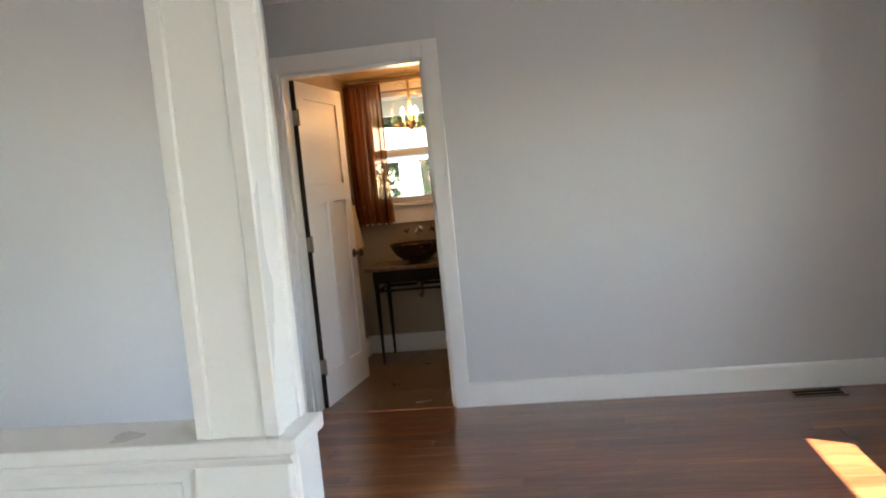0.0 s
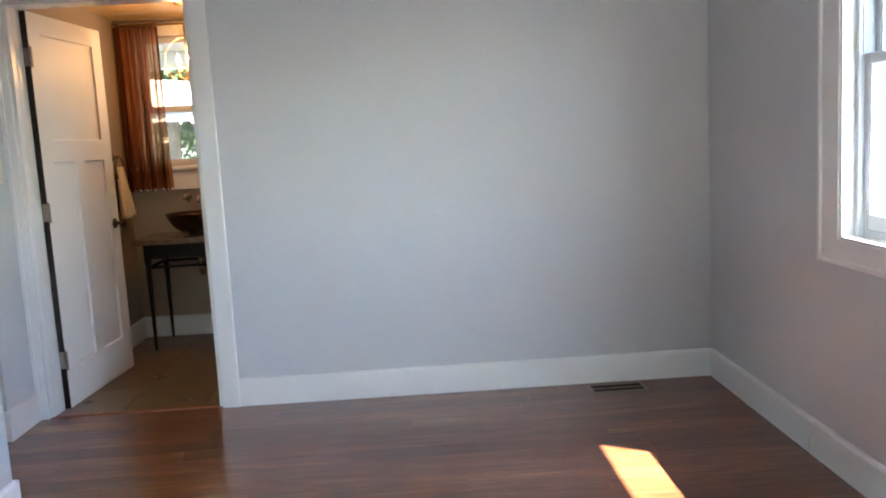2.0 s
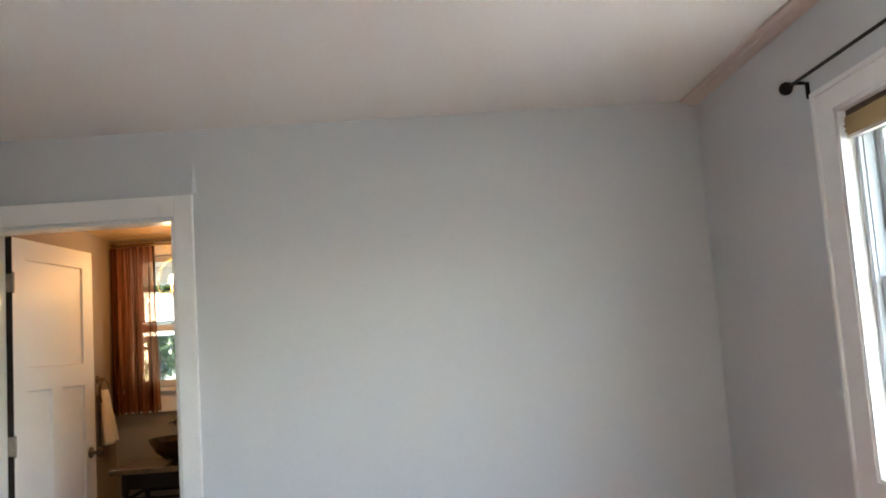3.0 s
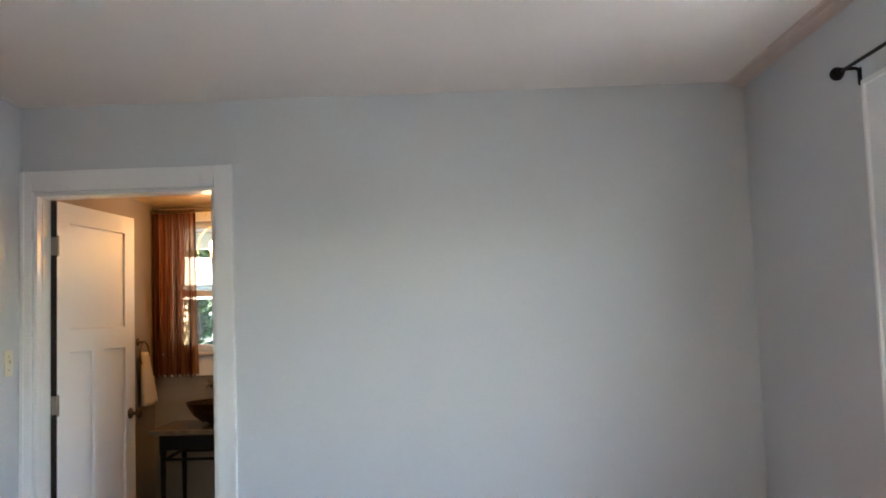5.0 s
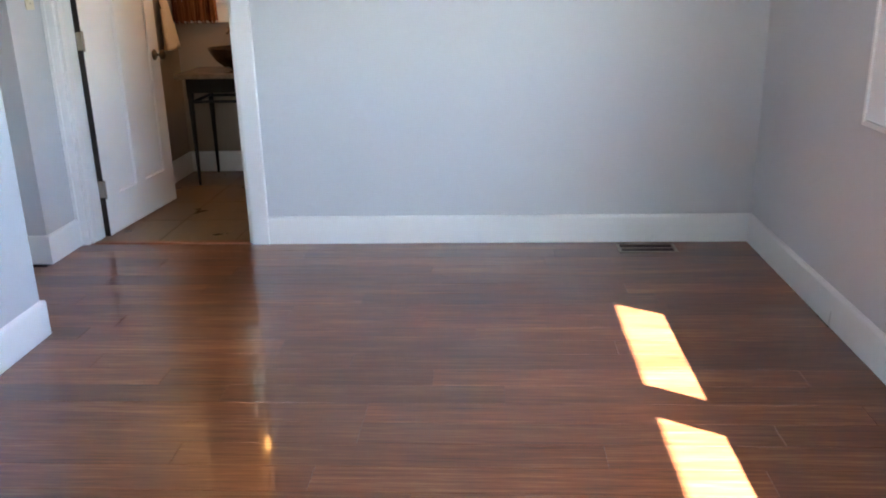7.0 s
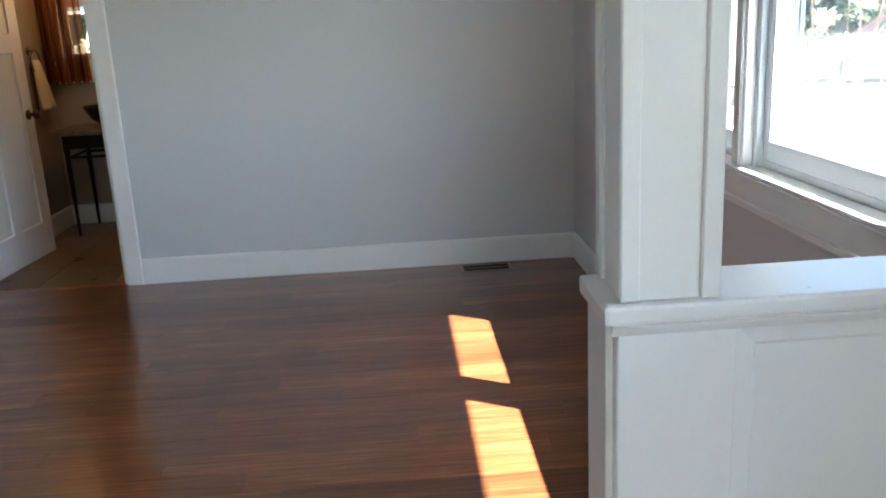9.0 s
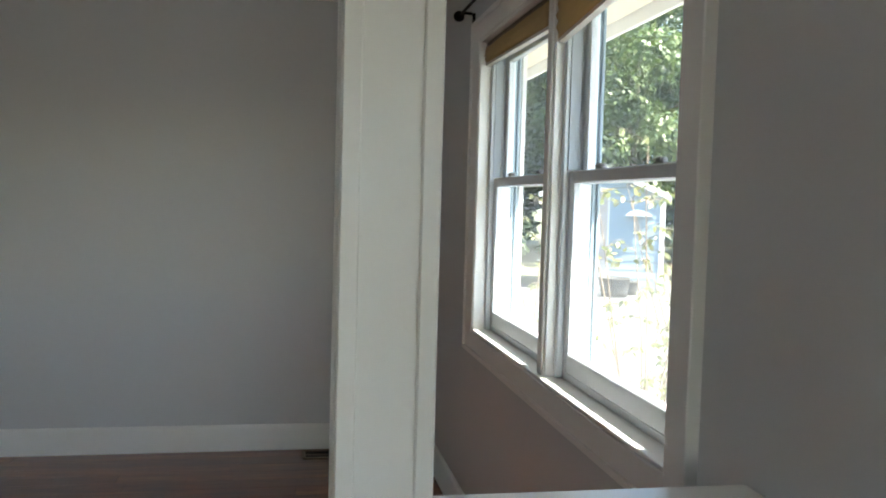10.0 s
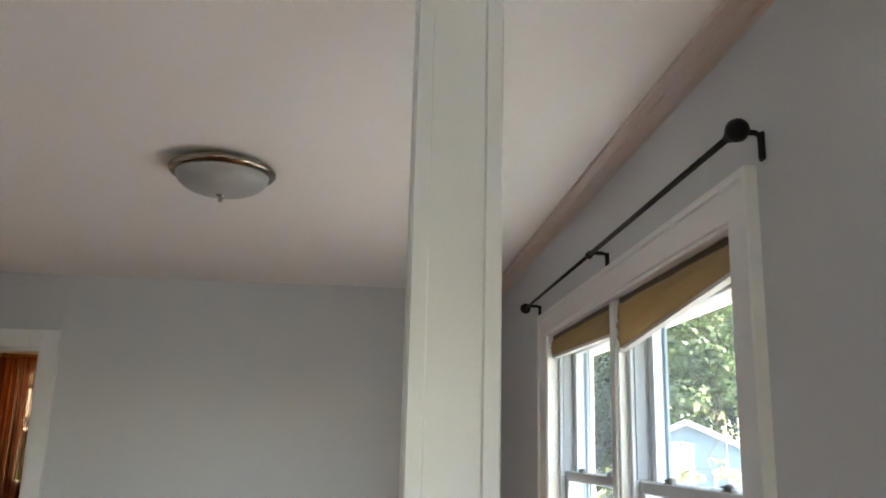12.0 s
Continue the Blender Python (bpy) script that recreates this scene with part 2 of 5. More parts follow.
RUBBER = surface("tyre_rubber", (0.02, 0.02, 0.02), 0.8, 0.2)
DARKGLASS = surface("dark_car_glass", (0.02, 0.025, 0.03), 0.08, 0.1)
LAMPGLASS = surface("headlight_lens", (0.75, 0.65, 0.35), 0.15, 0.05)

# ================= mesh helpers =================
for dull in (DARKSLAT, SUBFLOOR): dull.node_tree.nodes["Principled BSDF"].inputs["Specular IOR Level"].default_value = 0.05
BLACK.node_tree.nodes["Principled BSDF"].inputs["Specular IOR Level"].default_value = 0.2


def part(name, bm, material, parent=None, label="", smooth=False):
    """Links a bmesh as one mesh object, under a thing or a part."""
    me = bpy.data.meshes.new(name)
    bmesh.ops.recalc_face_normals(bm, faces=bm.faces)
    if smooth:
        for f in bm.faces: f.smooth = True
    bm.to_mesh(me); bm.free()
    me.materials.append(material)
    ob = new(name, me)
    if parent: ob.parent = parent
    if label: tagged(ob, label)
    return ob


def thing(name, place, label, category, group="", kind="", rz=0):
    ob = new(name)
    ob.empty_display_size = 0.1
    ob.matrix_world = pose(*place, 0, 0, rz)
    return tagged(ob, label, category, group, kind)


def box(a, b, bevel=0.0, bm=None, seg=1):
    bm = bm or bmesh.new()
    size = [abs(q - p) for p, q in zip(a, b)]
    r = bmesh.ops.create_cube(bm, size=1, matrix=Matrix.Translation([(p + q) / 2 for p, q in zip(a, b)]) @ Matrix.Diagonal((*size, 1)))
    if bevel:
        es = list({e for v in r["verts"] for e in v.link_edges})
        bmesh.ops.bevel(bm, geom=es, offset=min(bevel, min(size) * 0.45), segments=seg, affect="EDGES", profile=0.6)
    return bm


def lathe(profile, steps=32, m=None, bm=None):
    """Turns (radius, z) pairs round z."""
    bm = bm or bmesh.new()
    m = m or Matrix()
    rings = []
    for r, z in profile:
        if r < 1e-6: rings.append([bm.verts.new(m @ Vector((0, 0, z)))])
        else: rings.append([bm.verts.new(m @ Vector((r * math.cos(2 * math.pi * i / steps), r * math.sin(2 * math.pi * i / steps), z))) for i in range(steps)])
    for p, q in zip(rings, rings[1:]):
        for i in range(steps):
            j = (i + 1) % steps
            f = [p[i % len(p)], p[j % len(p)], q[j % len(q)], q[i % len(q)]]
            f = list(dict.fromkeys(f))
            if len(f) > 2: bm.faces.new(f)
    return bm


def tube(points, radius, sides=8, bm=None, closed=False):
    """A round bar along points; radius may be one number or a list."""
    bm = bm or bmesh.new()
    pts = [Vector(p) for p in points]
    n = len(pts)
    rad = radius if isinstance(radius, (list, tuple)) else [radius] * n
    rings = []
    side = None
    for i, p in enumerate(pts):
        a = pts[(i - 1) % n] if closed or i else pts[0]
        b = pts[(i + 1) % n] if closed or i < n - 1 else pts[-1]
        d = (b - a).normalized()
        if side is None:
            side = d.orthogonal().normalized()
        side = (side - d * side.dot(d)).normalized()
        up = d.cross(side)
        rings.append([bm.verts.new(p + (side * math.cos(2 * math.pi * k / sides) + up * math.sin(2 * math.pi * k / sides)) * rad[i]) for k in range(sides)])
    for i in range(n if closed else n - 1):
        p, q = rings[i], rings[(i + 1) % n]
        for k in range(sides):
            bm.faces.new((p[k], p[(k + 1) % sides], q[(k + 1) % sides], q[k]))
    if not closed:
        bm.faces.new(rings[0][::-1]); bm.faces.new(rings[-1])
    return bm


def extrude_profile(profile, start, end, right, up, bm=None):
    """Sweeps a closed (right, up) outline along a straight line."""
    bm = bm or bmesh.new()
    right, up = Vector(right), Vector(up)
    ends = [[bm.verts.new(Vector(p) + right * u + up * v) for u, v in profile] for p in (start, end)]
    n = len(profile)
    for i in range(n):
        bm.faces.new((ends[0][i], ends[0][(i + 1) % n], ends[1][(i + 1) % n], ends[1][i]))
    bm.faces.new(ends[0][::-1]); bm.faces.new(ends[1])
    return bm


def wall(name, along, lo, hi, z0, z1, c0, c1, material, holes=(), label=""):
    """A wall along x or y from lo to hi, c0 to c1 thick, with openings (lo, hi, z0, z1) through it."""
    us = sorted({lo, hi, *[h[0] for h in holes], *[h[1] for h in holes]})
    zs = sorted({z0, z1, *[h[2] for h in holes], *[h[3] for h in holes]})
    solid = {}
    for i in range(len(us) - 1):
        for j in range(len(zs) - 1):
            u, z = (us[i] + us[i + 1]) / 2, (zs[j] + zs[j + 1]) / 2
            solid[i, j] = not any(h[0] < u < h[1] and h[2] < z < h[3] for h in holes)
    bm = bmesh.new()
    verts = {}
    def v(u, c, z):
        k = (u, c, z)
        if k not in verts: verts[k] = bm.verts.new((u, c, z) if along == "x" else (c, u, z))
        return verts[k]
    for (i, j), s in solid.items():
        if not s: continue
        a, b, p, q = us[i], us[i + 1], zs[j], zs[j + 1]
        bm.faces.new((v(a, c0, p), v(b, c0, p), v(b, c0, q), v(a, c0, q)))
        bm.faces.new((v(a, c1, p), v(a, c1, q), v(b, c1, q), v(b, c1, p)))
        if not solid.get((i - 1, j)): bm.faces.new((v(a, c0, p), v(a, c0, q), v(a, c1, q), v(a, c1, p)))
        if not solid.get((i + 1, j)): bm.faces.new((v(b, c0, p), v(b, c1, p), v(b, c1, q), v(b, c0, q)))
        if not solid.get((i, j - 1)): bm.faces.new((v(a, c0, p), v(a, c1, p), v(b, c1, p), v(b, c0, p)))
        if not solid.get((i, j + 1)): bm.faces.new((v(a, c0, q), v(b, c0, q), v(b, c1, q), v(a, c1, q)))
    return tagged(part(name, bm, material), label, "wall", kind="structure")


def mitred(profile, start, end, right, up, cut=(1, 1)):
    """Sweeps an outline whose ends are cut at 45 degrees, widening outwards; cut scales the slant of each end."""
    bm = bmesh.new()
    a, b, right, up = Vector(start), Vector(end), Vector(right), Vector(up)
    d = (b - a).normalized()
    ends = [[bm.verts.new(a - d * abs(u) * cut[0] + right * u + up * v) for u, v in profile], [bm.verts.new(b + d * abs(u) * cut[1] + right * u + up * v) for u, v in profile]]
    n = len(profile)
    for i in range(n):
        bm.faces.new((ends[0][i], ends[0][(i + 1) % n], ends[1][(i + 1) % n], ends[1][i]))
    bm.faces.new(ends[0][::-1]); bm.faces.new(ends[1])
    return bm


def structure(ob, label, category):
    return tagged(ob, label, category, kind="structure")


# ================= plan =================
E_WALL, N_WALL, W_WALL, CEILING = 1.80, 5.0, -1.195, 2.44
S_END, HALL_END = -4.6, -3.0
STUB = -1.615
DOOR_L, DOOR_R, DOOR_H = -1.559, -0.70, 2.03
WIN = (1.90, 3.70, 0.86, 2.035)
WIN_B = (-0.80, 0.80, 0.95, 1.93)
# added south opening, out of view, sized for sky light on the north wall
LIGHT_OPENING_S = (-0.50, 1.72, 0.12, 2.02)
BATH_N, BATH_W, BATH_E, BATH_TOP = 6.76, -1.63, 0.2, 2.19
BATH_WIN = (-1.50, -0.62, 1.19, 2.07)
GROUND = -0.36

wall("wall_north", "x", HALL_END, 1.96, 0, CEILING, N_WALL, N_WALL + 0.125, PAINT, [(DOOR_L, DOOR_R, -0.01, DOOR_H)], "pale grey painted wall with a doorway")
wall("wall_east", "y", S_END, 7.0, GROUND, CEILING, E_WALL, E_WALL + 0.16, PAINT, [WIN, WIN_B], "pale grey painted wall with two wide windows")
wall("wall_south", "x", HALL_END, 1.96, 0, CEILING, S_END - 0.14, S_END, PAINT, [LIGHT_OPENING_S], "pale grey painted wall behind the living area")
wall("wall_west", "y", S_END, 3.825, 0, CEILING, W_WALL - 0.13, W_WALL, PAINT, (), "pale grey painted side wall")
wall("wall_hall_near", "x", HALL_END, W_WALL - 0.13, 0, CEILING, 3.70, 3.825, HALL_LIT_PAINT, (), "hallway wall with pinkish light in its colour")
wall("wall_hall_far", "x", HALL_END, STUB - 0.12, 0, CEILING, 4.69, 4.81, HALL_LIT_PAINT, (), "hallway wall with pinkish light in its colour")
wall("wall_stub", "y", 4.69, N_WALL, 0, CEILING, STUB - 0.12, STUB, PAINT, (), "short pale grey wall beside the doorway")
wall("wall_hall_end", "y", 3.70, 4.81, 0, CEILING, HALL_END - 0.12, HALL_END, HALL_LIT_PAINT, (), "plain hallway end wall")
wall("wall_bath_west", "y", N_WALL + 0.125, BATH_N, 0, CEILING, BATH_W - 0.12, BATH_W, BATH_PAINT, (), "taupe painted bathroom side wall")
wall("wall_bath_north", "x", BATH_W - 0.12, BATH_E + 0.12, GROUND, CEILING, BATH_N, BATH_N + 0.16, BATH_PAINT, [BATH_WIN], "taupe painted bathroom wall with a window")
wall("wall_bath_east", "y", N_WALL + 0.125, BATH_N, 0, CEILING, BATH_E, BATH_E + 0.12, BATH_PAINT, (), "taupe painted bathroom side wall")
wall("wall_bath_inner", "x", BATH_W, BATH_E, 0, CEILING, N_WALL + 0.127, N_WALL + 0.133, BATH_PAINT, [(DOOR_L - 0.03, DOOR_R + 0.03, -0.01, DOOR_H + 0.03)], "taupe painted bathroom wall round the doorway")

structure(part("ceiling", box((HALL_END - 0.1, S_END - 0.1, CEILING), (1.96, 6.9, CEILING + 0.1)), CEIL), "smooth off-white painted ceiling", "ceiling")
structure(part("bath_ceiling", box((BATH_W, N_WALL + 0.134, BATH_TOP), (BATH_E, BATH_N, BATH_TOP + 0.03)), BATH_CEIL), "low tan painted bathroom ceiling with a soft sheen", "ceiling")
# slab above the ceiling, out of view, added to block sky and sun
roof_bm = box((HALL_END - 0.5, S_END - 0.6, CEILING + 0.11), (2.46, 7.3, CEILING + 0.2))
structure(part("roof", roof_bm, ROOFING), "unseen slab over the house that keeps out sky and sun", "roof")
eave = thing("eave", (0, 0, 0), "cream painted soffit and white fascia outside the window", "eave", kind="structure")
part("soffit", box((1.962, S_END - 0.6, 2.20), (2.40, 7.3, 2.22)), SOFFIT, eave)
part("fascia", box((2.46, S_END - 0.6, 2.145), (2.482, 7.3, 2.50), 0.003), EXT_WHITE, eave)
part("soffit_vent", box((2.405, S_END - 0.6, 2.205), (2.455, 7.3, 2.225)), SOFFIT, eave)
part("frieze_board", box((1.964, S_END - 0.6, 2.06), (1.985, 7.3, 2.195), 0.003), EXT_WHITE, eave)

# floors: joists below, boards and tiles come last
floor = structure(part("floor", box((HALL_END, S_END, -0.12), (E_WALL, N_WALL, -0.012)), SUBFLOOR), "dark reddish-brown glossy hardwood board floor", "floor")
bath_floor = structure(part("bath_floor", box((BATH_W, N_WALL + 0.02, -0.12), (BATH_E, BATH_N, -0.006)), GROUT), "tan stone tile bathroom floor", "floor")
structure(part("threshold", extrude_profile([(-0.018, 0), (0.03, 0), (0.024, 0.007), (-0.012, 0.007)], (DOOR_L + 0.001, N_WALL + 0.012, 0.0), (DOOR_R - 0.001, N_WALL + 0.012, 0.0), (0, 1, 0), (0, 0, 1)), THRESH), "reddish-brown wooden door threshold strip", "threshold")


# ================= trim =================
BASE_PROFILE = [(0, 0), (0.016, 0), (0.016, 0.128), (0.012, 0.138), (0.006, 0.142), (0, 0.142)]


def baseboard(p, q, inward, label="white painted tall wooden baseboard"):
    a, b = Vector((*p, 0.001)), Vector((*q, 0.001))
    return structure(part("baseboard", extrude_profile(BASE_PROFILE, a, b, (*inward, 0), (0, 0, 1)), TRIM), label, "baseboard")


baseboard((DOOR_R + 0.088, N_WALL), (E_WALL, N_WALL), (0, -1))
baseboard((E_WALL, 1.64), (E_WALL, N_WALL - 0.016), (-1, 0))
baseboard((E_WALL, S_END), (E_WALL, 1.47), (-1, 0))
baseboard((W_WALL, 1.64), (W_WALL, 3.825), (1, 0))
baseboard((W_WALL, S_END), (W_WALL, 1.47), (1, 0))
baseboard((W_WALL + 0.016, 3.825), (HALL_END, 3.825), (0, 1))
baseboard((STUB, 4.69), (STUB, N_WALL - 0.022), (1, 0))
baseboard((STUB + 0.016, 4.69), (HALL_END, 4.69), (0, -1))
baseboard((W_WALL, S_END), (E_WALL, S_END), (0, 1))
baseboard((BATH_W, BATH_N), (BATH_E, BATH_N), (0, -1))
baseboard((BATH_W, N_WALL + 0.14), (BATH_W, BATH_N - 0.016), (1, 0))

crown = extrude_profile([(0, 0), (0.079, 0), (0.079, -0.009), (0.076, -0.012), (0.047, -0.013), (0.045, -0.017), (0.036, -0.018), (0.024, -0.021), (0.012, -0.026), (0.0, -0.028)],
                        (E_WALL, S_END, CEILING), (E_WALL, N_WALL, CEILING), (-1, 0, 0), (0, 0, 1))
structure(part("crown_trim", crown, CROWN), "cream painted crown moulding above the window wall", "trim")


# door casing: face boards on the room side, jambs lining the opening
door_trim = thing("door_trim", (0, 0, 0), "white painted door casing with a raised outer band", "door frame", kind="structure")
cy = N_WALL - 0.0005
def band(w, s=1):
    return [(0, 0), (0, 0.016), (s * 0.003, 0.019), (s * (w - 0.020), 0.019), (s * (w - 0.018), 0.026), (s * (w - 0.002), 0.026), (s * w, 0.023), (s * w, 0)]


part("side_casing", mitred(band(0.089), (DOOR_R, cy, 0.001), (DOOR_R, cy, DOOR_H + 0.099), (1, 0, 0), (0, -1, 0), (0, 0)), TRIM, door_trim)
part("side_casing", mitred(band(0.055, -1), (DOOR_L, cy, 0.001), (DOOR_L, cy, DOOR_H + 0.099), (1, 0, 0), (0, -1, 0), (0, 0)), TRIM, door_trim)
part("head_casing", box((DOOR_L + 0.0004, N_WALL - 0.0205, DOOR_H + 0.0005), (DOOR_R - 0.0004, cy, DOOR_H + 0.099), 0.002), TRIM, door_trim)
part("jamb", box((DOOR_R - 0.018, N_WALL - 0.002, 0.001), (DOOR_R - 0.0005, N_WALL + 0.131, DOOR_H - 0.018), 0.002), TRIM, door_trim)
part("jamb", box((DOOR_L + 0.0005, N_WALL - 0.002, 0.001), (DOOR_L + 0.018, N_WALL + 0.131, DOOR_H - 0.018), 0.002), TRIM, door_trim)
part("head_jamb", box((DOOR_L + 0.0005, N_WALL - 0.002, DOOR_H - 0.0175), (DOOR_R - 0.0005, N_WALL + 0.131, DOOR_H - 0.0005), 0.002), TRIM, door_trim)
part("door_stop", box((DOOR_L + 0.0185, N_WALL + 0.045, 0.008), (DOOR_L + 0.022, N_WALL + 0.085, DOOR_H - 0.02), 0.002), TRIM, door_trim)
part("door_stop", box((DOOR_R - 0.03, N_WALL + 0.045, 0.008), (DOOR_R - 0.0185, N_WALL + 0.085, DOOR_H - 0.02), 0.002), TRIM, door_trim)

# plaster ridge over the corner of the casing
ridge = bmesh.new()
rv = [ridge.verts.new(c) for c in ((-0.616, N_WALL - 0.0005, 2.135), (-0.590, N_WALL - 0.0005, 2.135), (-0.604, N_WALL - 0.0005, 2.30), (-0.614, N_WALL - 0.009, 2.135))]
for f in ((0, 1, 3), (1, 2, 3), (2, 0, 3), (0, 2, 1)): ridge.faces.new([rv[i] for i in f])
structure(part("plaster_ridge", ridge, PAINT), "thin painted plaster ridge on the wall", "trim")


# ================= the bathroom door, standing open =================
def panel_leaf(width, height, thick, panels):
    """A door leaf from x=0 to width, with panels (x0, x1, z0, z1) sunk into both faces."""
    xs = sorted({0, width, *[p[0] for p in panels], *[p[1] for p in panels]})
    zs = sorted({0, height, *[p[2] for p in panels], *[p[3] for p in panels]})
    bm = bmesh.new()
    verts = {}
    def v(x, y, z):
        k = (round(x, 5), round(y, 5), round(z, 5))
        if k not in verts: verts[k] = bm.verts.new(k)
        return verts[k]
    for i in range(len(xs) - 1):
        for j in range(len(zs) - 1):
            x0, x1, z0, z1 = xs[i], xs[i + 1], zs[j], zs[j + 1]
            if any(p[0] <= x0 and x1 <= p[1] and p[2] <= z0 and z1 <= p[3] for p in panels): continue
            for y in (0, thick): bm.faces.new((v(x0, y, z0), v(x1, y, z0), v(x1, y, z1), v(x0, y, z1)))
    for y, s in ((0, 1), (thick, -1)):
        for x0, x1, z0, z1 in panels:
            d, c = 0.011 * s, 0.005
            o = [(x0, z0), (x1, z0), (x1, z1), (x0, z1)]
            n = [(x0 + c, z0 + c), (x1 - c, z0 + c), (x1 - c, z1 - c), (x0 + c, z1 - c)]
            for k in range(4):
                l = (k + 1) % 4
                xa, xb = sorted((o[k][0], o[l][0])); za, zb = sorted((o[k][1], o[l][1]))
                cuts = [o[k]] + sorted([(x, z) for x in xs for z in zs if (xa < x < xb and z == za == zb) or (za < z < zb and x == xa == xb)], key=lambda q: abs(q[0] - o[k][0]) + abs(q[1] - o[k][1])) + [o[l]]
                bm.faces.new([v(a, y, b) for a, b in cuts] + [v(n[l][0], y + d, n[l][1]), v(n[k][0], y + d, n[k][1])])
            bm.faces.new([v(a, y + d, b) for a, b in n])
    for j in range(len(zs) - 1):
        for x in (0, width): bm.faces.new((v(x, 0, zs[j]), v(x, thick, zs[j]), v(x, thick, zs[j + 1]), v(x, 0, zs[j + 1])))
    for i in range(len(xs) - 1):
        for z in (0, height): bm.faces.new((v(xs[i], 0, z), v(xs[i + 1], 0, z), v(xs[i + 1], thick, z), v(xs[i], thick, z)))
    return bm


door = thing("door_1", (-1.512, 5.134, 0.005), "white painted three-panel door standing wide open", "door", kind="structure", rz=85.6)
LEAF_W = 0.815
part("door_leaf", panel_leaf(LEAF_W, 2.003, 0.035, [(0.115, LEAF_W - 0.115, 1.375, 1.905), (0.115, 0.350, 0.205, 1.262), (0.455, LEAF_W - 0.115, 0.205, 1.262)]), DOOR_PAINT, door)
for z in (0.255, 1.015, 1.782):
    hb = box((-0.0075, -0.012, z - 0.045), (-0.0035, 0.027, z + 0.045), 0.001)
    box((-0.0035, -0.0035, z - 0.045), (0.012, -0.0005, z + 0.045), 0.0008, hb)
    hinge = part("hinge", hb, NICKEL, door, "worn nickel butt hinge")
    part("hinge_pin", lathe([(0, -0.052), (0.005, -0.05), (0.0065, -0.046), (0.0065, 0.046), (0.005, 0.05), (0, 0.052)], 12, Matrix.Translation((-0.010, -0.010, z))), PEWTER, hinge, smooth=True)
# dark strip on the hinge side stands for the shaded gap at the jamb
part("hinge_edge", box((-0.003, 0.0005, 0.0), (-0.0003, 0.0345, 2.003)), GAP_SHADE, door, "dark strip standing for the shade in the hinge gap")
for side, y in ((-1, 0.0), (1, 0.035)):
    turn = Matrix.Translation((LEAF_W - 0.062, y, 0.885)) @ Matrix.Rotation(math.pi / 2 * (1 if side < 0 else -1), 4, "X")
    knob = part("knob", lathe([(0.0, 0.0), (0.031, 0.0), (0.031, 0.004), (0.026, 0.008), (0.012, 0.010), (0.010, 0.028), (0.014, 0.034), (0.026, 0.042), (0.029, 0.052), (0.025, 0.062), (0.012, 0.067), (0, 0.068)], 24, turn), BRONZE, door, "dark bronze round door knob", smooth=True)


